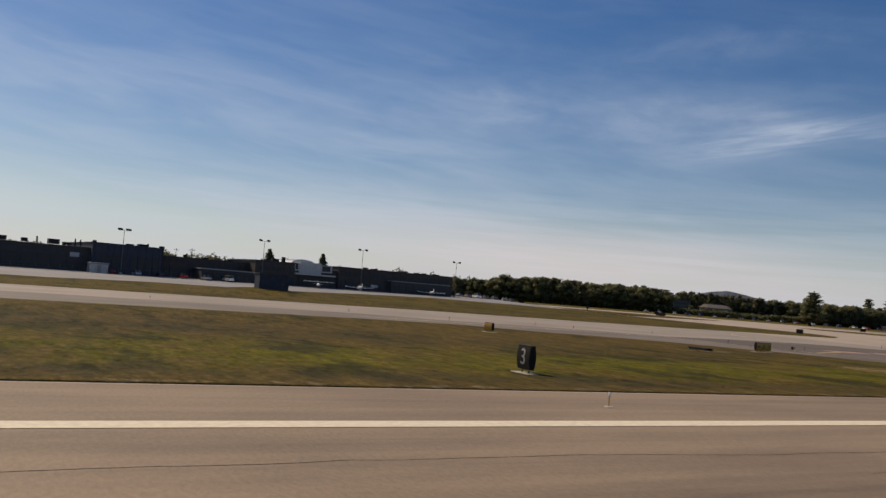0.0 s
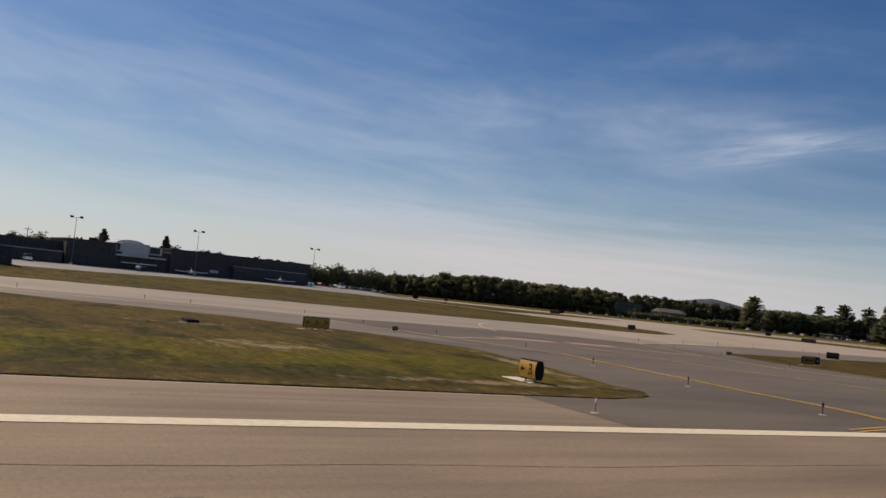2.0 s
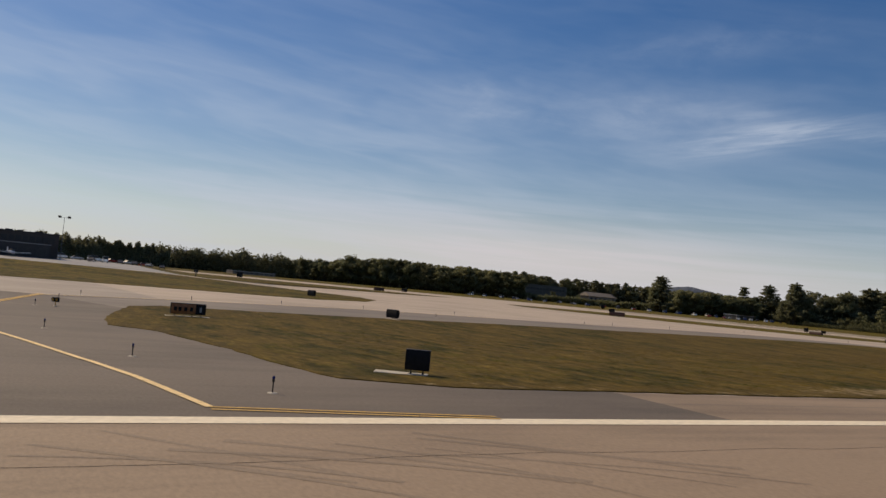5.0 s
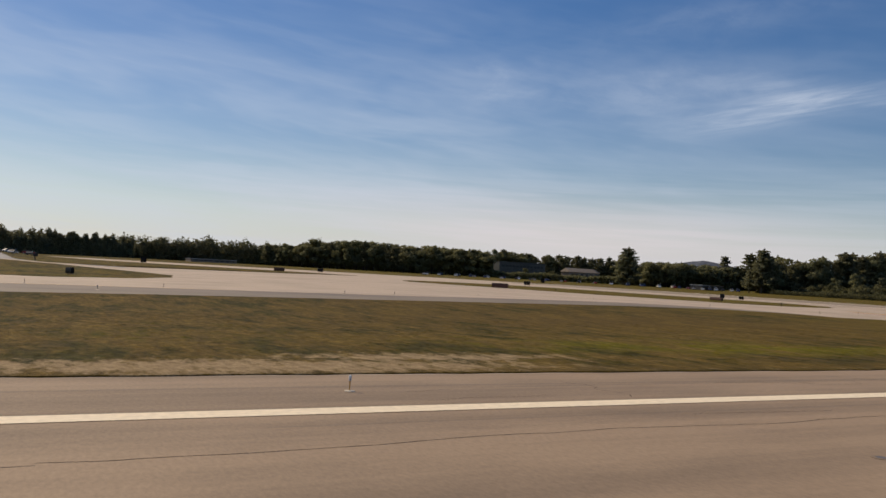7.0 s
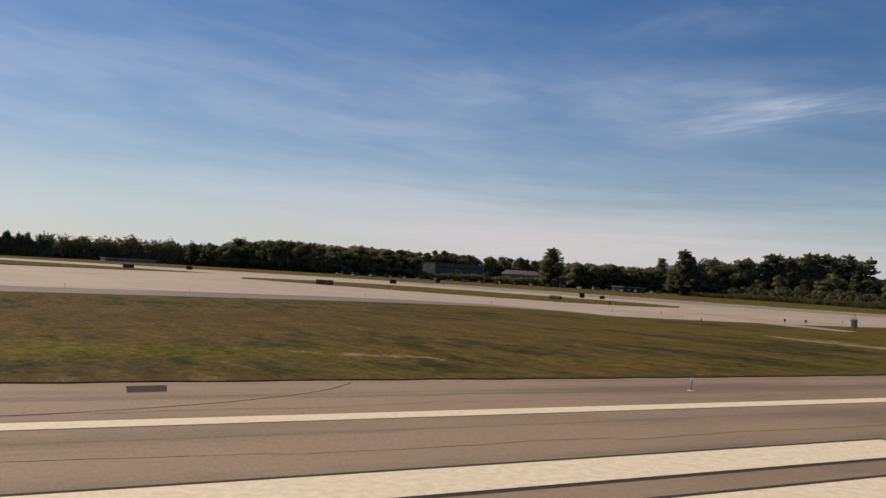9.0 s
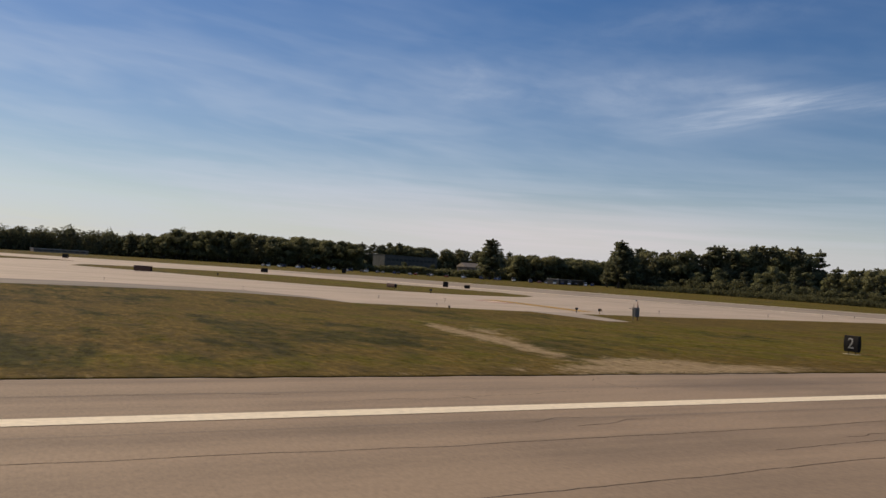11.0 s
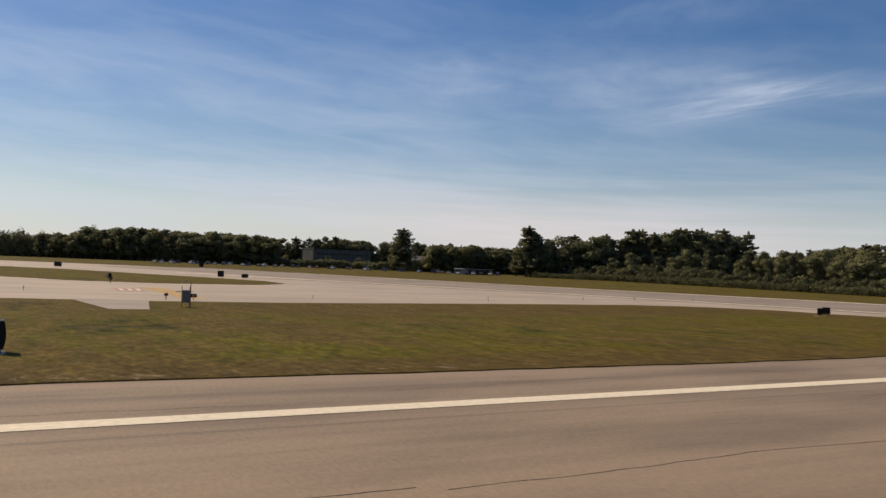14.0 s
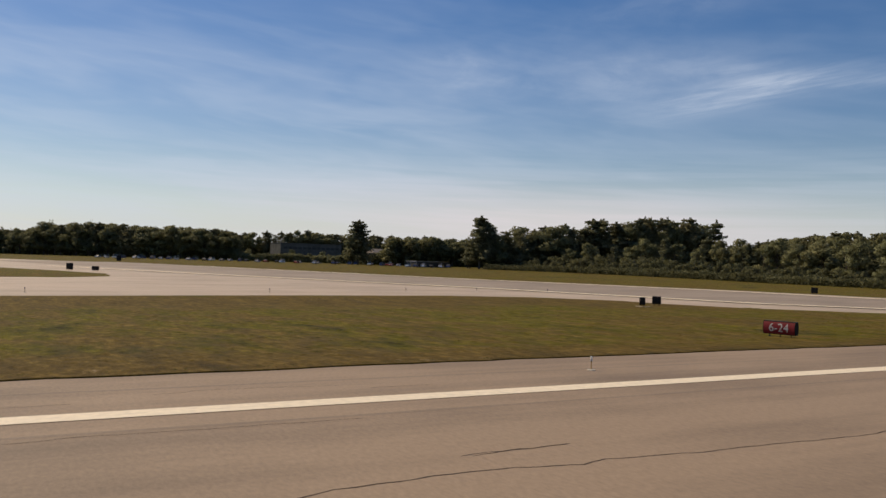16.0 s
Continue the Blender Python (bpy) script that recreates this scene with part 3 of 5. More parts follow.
part("patch", sheet([(233.5, 24.2), (234.7, 24.3), (234.9, 25.7), (233.6, 25.6)], 0.006), M_tar, runway, "dark square asphalt patch")

# short tufts that give the near grass its rough edge
def tuft_build(t, p):
    g = t.nodes.new("ShaderNodeNewGeometry")
    n = noise_of(t, coords(t, (0.05, 0.2, 1)), 1.0, 4)
    straw = ramp(t, g.outputs["Random Per Island"], (0.0, (0.09, 0.065, 0.022)), (1.0, (0.3, 0.22, 0.09)))
    green = ramp(t, g.outputs["Random Per Island"], (0.0, (0.04, 0.048, 0.008)), (1.0, (0.12, 0.115, 0.02)))
    put(t, mix(t, ramp(t, n, (0.42, 0.0), (0.58, 1.0)), green, straw), p.inputs["Base Color"])
    p.inputs["Roughness"].default_value = 0.9
    lit_through(t, p, 0.45)


M_tuft = material("grass tufts", tuft_build)
rnd = random.Random(12)
verts, faces = [], []
for k in range(26000):
    x = rnd.uniform(-14, 79) if rnd.random() < 0.27 else rnd.uniform(153, 450)
    u = rnd.random()
    y = 26.45 + abs(rnd.gauss(0, 0.3))
    if 55 < x < 91 and y > 26.4 + 0.9 * 60:
        continue
    z = rise(x, y) + 0.045
    h, w, a = rnd.uniform(0.004, 0.02), rnd.uniform(0.03, 0.1), rnd.uniform(0, 3.14)
    dx, dy = w * math.cos(a), w * math.sin(a)
    i = len(verts)
    verts += [(x - dx, y - dy, z), (x + dx, y + dy, z), (x + rnd.uniform(-0.05, 0.05), y + rnd.uniform(-0.05, 0.05), z + h)]
    faces.append((i, i + 1, i + 2))
me = bpy.data.meshes.new("grass_tufts")
me.from_pydata(verts, [], faces)
me.materials.append(M_tuft)
tagged(new("grass_tufts", me), "short straw and green grass tufts beside the runway", "grass", kind="stuff")


# low clumps that make the turf uneven
rnd = random.Random(33)
verts, faces = [], []
while len(faces) < 110000:
    x = rnd.uniform(-14, 82) if rnd.random() < 0.25 else rnd.uniform(154, 440)
    y = 27.2 + 40 * rnd.random() ** 1.5
    if x < 82 and y > 34 + (82 - x) * 2:
        continue
    r, h = rnd.uniform(0.15, 0.55), rnd.uniform(0.012, 0.06) * min(1.0, 0.3 + (y - 27) / 4)
    z, i, turn = rise(x, y) + 0.045, len(verts), rnd.uniform(0, 6.28)
    for k in range(5):
        q = r * rnd.uniform(0.7, 1.3)
        verts.append((x + q * math.cos(turn + k * 1.257), y + q * math.sin(turn + k * 1.257), z))
    verts.append((x + rnd.uniform(-0.06, 0.06), y + rnd.uniform(-0.06, 0.06), z + h))
    faces += [(i + k, i + (k + 1) % 5, i + 5) for k in range(5)]
me = bpy.data.meshes.new("grass_clumps")
me.from_pydata(verts, [], faces)
me.materials.append(M_grass)
tagged(new("grass_clumps", me), "low uneven clumps of green and dry grass", "grass", kind="stuff")


# ---- helpers for things ----
def box(bm, x0, x1, y0, y1, z0, z1):
    vs = [bm.verts.new((x, y, z)) for x in (x0, x1) for y in (y0, y1) for z in (z0, z1)]
    for f in ((0, 1, 3, 2), (4, 6, 7, 5), (0, 4, 5, 1), (2, 3, 7, 6), (0, 2, 6, 4), (1, 5, 7, 3)):
        bm.faces.new([vs[k] for k in f])
    return bm


def boxed(x0, x1, y0, y1, z0, z1, bevel=0.0):
    bm = box(bmesh.new(), x0, x1, y0, y1, z0, z1)
    if bevel:
        bmesh.ops.bevel(bm, geom=bm.edges[:], offset=bevel, segments=2, affect="EDGES", profile=0.5)
    return bm


def tube(bm, a, b, ra, rb, sides=8, cap=True):
    a, b = Vector(a), Vector(b)
    q = (b - a).to_track_quat("Z", "Y").to_matrix()
    rings = []
    for c, r in ((a, ra), (b, rb)):
        rings.append([bm.verts.new(c + q @ Vector((r * math.cos(2 * math.pi * k / sides), r * math.sin(2 * math.pi * k / sides), 0))) for k in range(sides)])
    for k in range(sides):
        bm.faces.new((rings[0][k], rings[0][(k + 1) % sides], rings[1][(k + 1) % sides], rings[1][k]))
    if cap:
        bm.faces.new(rings[0][::-1])
        bm.faces.new(rings[1])
    return bm


def turned(profile, sides=12):
    """A solid of revolution from (radius, height) pairs."""
    bm = bmesh.new()
    rings = [[bm.verts.new((r * math.cos(2 * math.pi * k / sides), r * math.sin(2 * math.pi * k / sides), z)) for k in range(sides)] for r, z in profile]
    for a, b in zip(rings, rings[1:]):
        for k in range(sides):
            bm.faces.new((a[k], a[(k + 1) % sides], b[(k + 1) % sides], b[k]))
    bm.faces.new(rings[0][::-1])
    bm.faces.new(rings[-1])
    return bm


def thing(name, label, category, group="", at=(0, 0), turn=0.0, drop=0.0):
    ob = new(name)
    ob.empty_display_size = 0.3
    ob.matrix_basis = pose(at[0], at[1], rise(*at) + drop, 0, 0, turn)
    return tagged(ob, label, category, group)


def stand(x, y, turn=0.0, size=1.0, tall=1.0, drop=0.0):
    return pose(x, y, rise(x, y) + drop, 0, 0, turn) @ Matrix.Diagonal((size, size, size * tall, 1))


def lettering(text, size, mat, parent, m, label, name="legend"):
    cu = bpy.data.curves.new(name, "FONT")
    cu.body, cu.size, cu.align_x, cu.align_y, cu.extrude = text, size, "CENTER", "CENTER", 0.006
    tmp = bpy.data.objects.new(name, cu)
    scene.collection.objects.link(tmp)
    me = bpy.data.meshes.new_from_object(tmp.evaluated_get(bpy.context.evaluated_depsgraph_get()))
    bpy.data.objects.remove(tmp)
    bpy.data.curves.remove(cu)
    me.materials.clear()
    me.materials.append(mat)
    me.transform(m)
    ob = new(name, me)
    ob.parent = parent
    return tagged(ob, label)


# ---- airfield signs; faces look back along the runway (-x) ----
def bowed(w, h, t, z0, bulge):
    """A sign box of width w (y), height h, thickness t (x), whose faces bulge like moulded panels."""
    bm = bmesh.new()
    n = 6
    rows = []
    for k in range(n + 1):
        v = k / n
        z = z0 + h * v
        s = bulge * (1 - (2 * v - 1) ** 2)
        rows.append([bm.verts.new(p) for p in ((-t / 2 - s, -w / 2, z), (-t / 2 - s, w / 2, z), (t / 2 + s, w / 2, z), (t / 2 + s, -w / 2, z))])
    for a, b in zip(rows, rows[1:]):
        for k in range(4):
            bm.faces.new((a[k], b[k], b[(k + 1) % 4], a[(k + 1) % 4]))
    bm.faces.new(rows[0])
    bm.faces.new(rows[-1][::-1])
    return bm


def curved(w, h, t, z0, bulge, side, rim=0.04):
    """A thin coloured panel that follows the bulging face of a sign."""
    bm = bmesh.new()
    rows = []
    for k in range(9):
        v = rim / h + (1 - 2 * rim / h) * k / 8
        s = t / 2 + bulge * (1 - (2 * v - 1) ** 2)
        rows.append([bm.verts.new((side * (s + d), y, z0 + h * v)) for d in (0.012, -0.004) for y in (-w / 2 + rim, w / 2 - rim)])
    for a, b in zip(rows, rows[1:]):
        for p, q in ((0, 1), (1, 3), (3, 2), (2, 0)):
            bm.faces.new((a[p], a[q], b[q], b[p]))
    bm.faces.new([rows[0][k] for k in (0, 2, 3, 1)])
    bm.faces.new([rows[-1][k] for k in (0, 1, 3, 2)])
    bmesh.ops.recalc_face_normals(bm, faces=bm.faces[:])
    return bm


def sign(at, w, h, t, face, label, texts=(), pad=(1.0, 2.6), turn=0.0, gap=0.22, group="airfield signs", bulge=0.1, clean=False):
    s = thing("airfield_sign", label, "sign", group, at, turn, 0.02)
    part("housing", bowed(w, h, t, gap, bulge), M_black, s)
    for side in (-1, 1):
        part("panel", curved(w, h, t, gap, bulge, side), face, s)
    part("top_rail", boxed(-t / 2 - 0.015, t / 2 + 0.015, -w / 2 - 0.01, w / 2 + 0.01, gap + h - 0.01, gap + h + 0.02, 0.005), M_dark, s, "thin metal top rail")
    n = max(2, round(w / 0.7))
    for k in range(n):
        y = -w / 2 + w * (k + 0.5) / n
        bm = tube(bmesh.new(), (0, y, 0.03), (0, y, gap + 0.03), 0.035, 0.03)
        tube(bm, (0, y, 0.03), (0, y, 0.07), 0.08, 0.07)
        part("leg", bm, M_dark, s)
    if pad:
        off = pad[2] if len(pad) > 2 else 0.0
        part("concrete_pad", boxed(-pad[0] / 2, pad[0] / 2, off - pad[1] / 2, off + pad[1] / 2, -0.1, 0.05, 0.02), M_padwhite if clean else M_concrete, s, "white painted concrete pad" if clean else "pale concrete pad")
    for text, size, mat, off, lab in texts:
        m = Matrix.Translation((-t / 2 - bulge - 0.022, off, gap + h / 2)) @ Euler((radians(90), 0, radians(-90))).to_matrix().to_4x4()
        if text == "<":
            bm = bmesh.new()
            for pts in (((0, 0.05), (0.16, 0.24), (0.16, 0.10), (0.06, 0.0)), ((0.0, -0.05), (0.06, 0.0), (0.16, -0.10), (0.16, -0.24)), ((0.0, 0.05), (0.06, 0.0), (0.0, -0.05), (-0.04, 0.0)),
                        ((0.02, 0.05), (0.45, 0.05), (0.45, -0.05), (0.02, -0.05))):
                vs = [bm.verts.new((p[0] * size - 0.2 * size, p[1] * size, 0.0)) for p in pts]
                bm.faces.new(vs)
            bmesh.ops.transform(bm, matrix=m, verts=bm.verts[:])
            mark = part("arrow", bm, mat, s, lab)
        else:
            mark = lettering(text, size, mat, s, m, lab)
        for v in mark.data.vertices:
            v.co.x += bulge * (2 * (v.co.z - gap) / h - 1) ** 2
    return s


M_padwhite = plain("white painted concrete", (0.72, 0.68, 0.58), 0.85, 0, 0.12, 3)
# amber lowered in its base colour to stand for the face's shade
M_amber = plain("shaded amber sign panel", (0.3, 0.11, 0.03), 0.6, 0, 0.3, 4)
M_rust = plain("dull brown-red sign back", (0.07, 0.034, 0.025), 0.8, 0, 0.2, 4)
sign((23.9, 34.3), 1.2, 1.2, 0.2, M_black, "black distance sign with white number on a concrete pad", (("3", 1.15, M_signgrey, 0.0, "white number three"),), (0.8, 1.6))
sign((328.6, 37.1), 1.2, 1.2, 0.2, M_black, "black distance sign with white number in the grass", (("2", 1.15, M_signgrey, 0.0, "white number two"),), (0.45, 1.2))
sign((79.5, 32.5), 1.55, 0.9, 0.28, M_signyellow, "yellow direction sign with arrow on a white concrete pad",
     (("<", 0.85, M_black, 0.36, "black arrow"), ("B", 0.75, M_black, -0.3, "black letter")), (0.9, 3.0, 0.4), 0, 0.2, bulge=0.11, clean=True)
sign((81.0, 70.8), 2.45, 0.95, 0.22, M_signyellow, "long yellow direction sign with two arrows on a pad",
     (("<", 0.8, M_black, 0.85, "black arrow"), ("A", 0.75, M_black, 0.0, "black letter"), (">", 0.9, M_black, -0.85, "black arrow")), (0.7, 3.4), 90)
sign((49.5, 82.8), 1.1, 0.9, 0.3, M_signyellow, "small yellow and black sign on a concrete pad", (), (0.8, 1.9), 25)
long_sign = sign((150.2, 73.2), 3.05, 0.95, 0.25, M_amber, "long dark amber and black sign on a pad", (), (0.7, 3.9), 90)
part("black_panel", boxed(-0.26, -0.235, -1.47, -0.62, 0.27, 1.12, 0.005), M_black, long_sign, "black panel with a pale mark")
part("legend_bar", boxed(-0.275, -0.255, -1.15, -0.95, 0.45, 0.9), M_signgrey, long_sign, "pale bar")
for y in (-0.25, 0.25, 0.75, 1.15):
    part("legend_bar", boxed(-0.25, -0.23, y - 0.13, y + 0.13, 0.5, 0.86), M_black, long_sign, "dark faded bar")
sign((178.5, 91.6), 1.9, 1.0, 0.3, M_black, "black sign back beside the taxiway", (), (0.8, 2.2), 20)
sign((152.6, 31.0), 1.1, 0.9, 0.3, M_black, "black sign back on a long white pad", (), (0.9, 2.4, 0.7), 60)
sign((403.3, 32.3), 2.1, 0.8, 0.24, M_signred, "red runway sign with white numbers in the grass", (("6-24", 0.72, M_signwhite, 0.0, "white runway number"),), None, 10, 0.18)
sign((425.9, 70.0), 0.62, 0.85, 0.3, M_black, "black sign back near the crossing runway", (), (0.6, 1.6), 40)
sign((429.8, 71.9), 1.0, 0.9, 0.3, M_black, "wide black sign back near the crossing runway", (), None, 40)
sign((497.6, 102.4), 1.2, 1.1, 0.3, M_black, "black sign beyond the crossing runway", (), None, 40)
sign((372.6, 184.8), 1.3, 1.35, 0.4, M_black, "tall black sign on the grass island", (), None, 45)
sign((377.3, 181.7), 1.4, 0.85, 0.4, M_black, "low black sign on the grass island", (), None, 45)
sign((346.2, 160.5), 4.2, 0.8, 0.4, M_rust, "long dull red sign at the island edge", (), None, 0)
sign((298.9, 193.6), 4.6, 1.2, 0.4, M_rust, "long dark red sign at the island edge", (), None, 45)
sign((342.5, 249.3), 2.2, 1.3, 0.4, M_black, "black sign far on the grass island", (), None, 40)
sign((397.5, 323.4), 1.8, 2.0, 0.4, M_black, "black sign beside the crossing runway", (), None, 40)
sign((289.9, 328.4), 2.6, 1.4, 0.4, M_black, "black sign on the far island", (), None, 40)
sign((263.7, 295.9), 4.4, 1.2, 0.4, M_rust, "long dull yellow sign on the far island", (), None, 40)
sign((189.3, 156.0), 1.7, 1.1, 0.5, M_dark, "dark sign at the tip of the grass strip", (), None, 30)
sign((222.0, 352.0), 2.6, 2.2, 0.4, M_black, "black sign far on the narrow island", (), None, 40)
# low flush box lying in the grass
lid = thing("utility_box", "low dark utility box lying in the grass", "utility box", at=(69.5, 69.3))
part("lid", boxed(-0.5, 0.5, -1.4, 1.4, 0, 0.3, 0.03), M_black, lid)
part("frame", boxed(-0.6, 0.6, -1.5, 1.5, -0.1, 0.05, 0.02), M_should, lid, "grey concrete collar")


# ---- runway and taxiway lights ----
def edge_light(lens, label, name, high=0.46):
    s = thing(name, label, "airfield light", "airfield lights")
    part("base_plate", turned([(0.16, 0), (0.18, 0.012), (0.16, 0.03), (0.05, 0.04)], 14), M_concrete, s, "pale round base plate")
    part("stem", tube(bmesh.new(), (0, 0, 0.04), (0, 0, high - 0.1), 0.022, 0.022), M_brass if lens == M_globe else M_dark, s)
    part("collar", turned([(0.035, high - 0.12), (0.05, high - 0.1), (0.05, high - 0.06), (0.04, high - 0.04)], 10), M_dark if lens == M_blue else M_steel, s)
    part("lens", turned([(0.04, high - 0.04), (0.05, high - 0.01), (0.05, high + 0.035), (0.032, high + 0.065), (0.01, high + 0.08)], 12), lens, s)
    return s


white = edge_light(M_globe, "white runway edge light on a brass stem", "runway_light")
white.matrix_basis = stand(19.9, 22.45)
for x in (75.75, 194.0, 255.2, 318.0, 381.0, 441.0, -41.0):
    copy_thing(white, stand(x, 22.45))
blue = edge_light(M_blue, "dark blue taxiway edge light on a short stem", "taxiway_light", 0.5)
blue.matrix_basis = stand(89.8, 24.0)
for x, y in ((92.2, 35), (95.2, 48), (100.2, 65), (97, 78), (92, 87), (89, 100), (75, 101.5), (144, 24), (141, 35), (138, 50), (135.3, 64), (138, 77), (140.3, 88), (143, 99), (156, 103),
             (169, 108), (183, 112.5), (200, 115), (236, 119), (15, 113), (42, 110.5), (56, 106), (70, 104.5), (191, 104), (226, 114.5), (253, 122), (285, 132), (303, 118.5),
             (320, 107), (331, 107), (322, 92.4), (363, 95), (390, 97), (411, 102), (424, 104.5), (436, 103)):
    copy_thing(blue, stand(x, y))
inset = thing("inset_light", "flush dark steel light set in the runway", "airfield light", "inset lights", (83.3, 11.0))
part("rim", turned([(0.24, 0.002), (0.24, 0.012), (0.2, 0.02)], 14), M_rubber, inset)
part("cap", turned([(0.15, 0.012), (0.13, 0.022), (0.07, 0.025)], 12), M_dull, inset, "scuffed steel cap")
for x, y in ((298.07, 10.57), (298.19, 8.94), (235.0, 10.45), (235.1, 8.95), (329.91, 10.9), (329.99, 9.29), (203.62, 10.79), (362.22, 10.94)):
    copy_thing(inset, stand(x, y))
plate = thing("inset_light", "flush pale centreline light in the asphalt", "airfield light", "inset lights", (134.5, 22.6))
part("rim", turned([(0.26, 0.01), (0.26, 0.03), (0.2, 0.04)], 14), M_concrete, plate)
part("cap", turned([(0.16, 0.03), (0.13, 0.05), (0.05, 0.055)], 12), M_steel, plate)
for x, y in ((117.9, 20.6), (117.3, 33.0), (117.0, 47.8)):
    copy_thing(plate, stand(x, y, 0, 1, 1, 0.0))

M_cabinet = plain("grey cabinet paint", (0.13, 0.125, 0.12), 0.7, 0.0, 0.15, 3)
# the cabinet with a short mast near the parallel taxiway
cab = thing("weather_station", "grey equipment cabinet with pole and crossarm in grass", "equipment cabinet", at=(344.5, 79.4))
part("cabinet", boxed(-0.36, 0.36, -0.3, 0.3, 0.5, 1.7, 0.03), M_cabinet, cab)
part("door", boxed(-0.31, 0.31, -0.33, -0.3, 0.6, 1.6, 0.01), M_cabinet, cab)
for x in (-0.38, 0.38):
    part("leg", tube(bmesh.new(), (x, 0, -0.05), (x, 0, 2.1), 0.04, 0.04), M_cabinet, cab)
part("pole", tube(bmesh.new(), (0.5, 0.3, 0), (0.5, 0.3, 2.5), 0.04, 0.03), M_signred, cab, "red pole")
part("crossarm", boxed(-0.9, 0.7, 0.26, 0.34, 1.5, 1.58, 0.01), M_signwhite, cab, "white crossarm")
part("sensor", turned([(0.06, 2.5), (0.12, 2.55), (0.1, 2.68), (0.02, 2.72)], 10), M_signwhite, cab)
small = thing("junction_post", "small dark junction post beside the taxiway", "post", "junction posts", (344.9, 92.5))
part("post", tube(bmesh.new(), (0, 0, 0), (0, 0, 0.55), 0.06, 0.05), M_dark, small)
part("head", boxed(-0.2, 0.2, -0.1, 0.1, 0.4, 0.7, 0.03), M_dark, small)
for x, y, s in ((321.5, 88, 0.8), (344.0, 137.3, 1.4), (183, 244, 3.0), (315, 190, 1.0)):
    copy_thing(small, stand(x, y, 30, s))


def guard_light(x, y, turn):
    """A pair of hooded lamps side by side on one post."""
    g = thing("guard_light", "pair of dark hooded warning lamps on a post", "airfield light", "guard lights", (x, y), turn, 0.01)
    part("base_plate", turned([(0.2, 0), (0.2, 0.03), (0.08, 0.05)], 12), M_concrete, g, "pale round base plate")
    part("post", tube(bmesh.new(), (0, 0, 0.03), (0, 0, 0.45), 0.04, 0.04), M_brass, g)
    part("backing", boxed(-0.34, 0.34, -0.03, 0.03, 0.38, 0.78, 0.02), M_dark, g)
    for dx in (-0.17, 0.17):
        lamp = part("hood", tube(bmesh.new(), (dx, 0.02, 0.58), (dx, -0.2, 0.58), 0.13, 0.15, 12), M_black, g)
        part("lens", turned([(0.1, -0.01), (0.1, 0.0), (0.06, 0.02)], 12), M_signyellow, lamp, "amber lens").matrix_basis = pose(dx, -0.205, 0.58, 90)


for x, y, turn in ((90.6, 74.6, 20), (139.6, 77.2, -30), (347.5, 90.5, 20)):
    guard_light(x, y, turn)


# ---- trees ----
def leaf_material(name, dark, light):
    def build(t, p):
        lump = noise_of(t, coords(t), 0.2, 3)
        info = t.nodes.new("ShaderNodeNewGeometry")
        c = ramp(t, info.outputs["Random Per Island"], (0.1, dark), (0.9, light))
        who = t.nodes.new("ShaderNodeObjectInfo")
        c = mix(t, 0.8, c, ramp(t, lump, (0.3, 0.75), (0.7, 1.28)), "MULTIPLY")
        put(t, mix(t, 0.5, c, ramp(t, who.outputs["Random"], (0.0, (0.75, 0.8, 0.7)), (1.0, (1.3, 1.2, 1.0))), "MULTIPLY"), p.inputs["Base Color"])
        p.inputs["Roughness"].default_value = 0.75
        p.inputs["Specular IOR Level"].default_value = 0.15
        lit_through(t, p, 0.36)
    return material(name, build)


# pine and broad leaf colours are lifted to stand for veiling glare
M_pine = leaf_material("pine needles", (0.145, 0.15, 0.095), (0.195, 0.197, 0.115))
M_leaf = leaf_material("broad leaves", (0.142, 0.15, 0.085), (0.197, 0.202, 0.105))
M_brush = leaf_material("brush leaves", (0.084, 0.09, 0.05), (0.124, 0.128, 0.066))
M_bark = plain("bark", (0.07, 0.055, 0.042), 0.9, 0, 0.3, 2)


def leaves(verts, faces, rnd, c, spread, count, size, flat=1.0):
    """A clump of small leafy pieces round c, each turned outwards from its clump."""
    for _ in range(count):
        d = Vector((rnd.gauss(0, 1), rnd.gauss(0, 1), rnd.gauss(0, 1))).normalized() * rnd.random() ** 0.4
        p = c + Vector((d.x * spread, d.y * spread, d.z * spread * flat))
        n = Vector((rnd.gauss(0, 1), rnd.gauss(0, 1), rnd.gauss(0, 1))).normalized()
        out = (d + Vector((0, 0, 0.25))).normalized()
        if n.dot(out) < 0:
            n = -n
        a = n.orthogonal().normalized()
        a = (a * math.cos(k := rnd.uniform(0, 6.28)) + n.cross(a) * math.sin(k)) * size * rnd.uniform(0.7, 1.4)
        b = n.cross(a) * rnd.uniform(0.5, 0.9)
        i = len(verts)
        verts += [p - a - b * 0.5, p + a - b * 0.5, p + b]
        faces.append((i, i + 1, i + 2))
        OUTWARD.append((out * 0.8 + n * 0.2).normalized())


OUTWARD = []


def mesh_from(name, verts, faces, mat):
    """Leaf mesh whose shading follows the rounded clumps."""
    me = bpy.data.meshes.new(name)
    me.from_pydata([tuple(v) for v in verts], [], faces)
    me.materials.append(mat)
    me.shade_smooth()
    me.normals_split_custom_set_from_vertices([tuple(OUTWARD[k // 3]) for k in range(len(verts))])
    OUTWARD.clear()
    return me


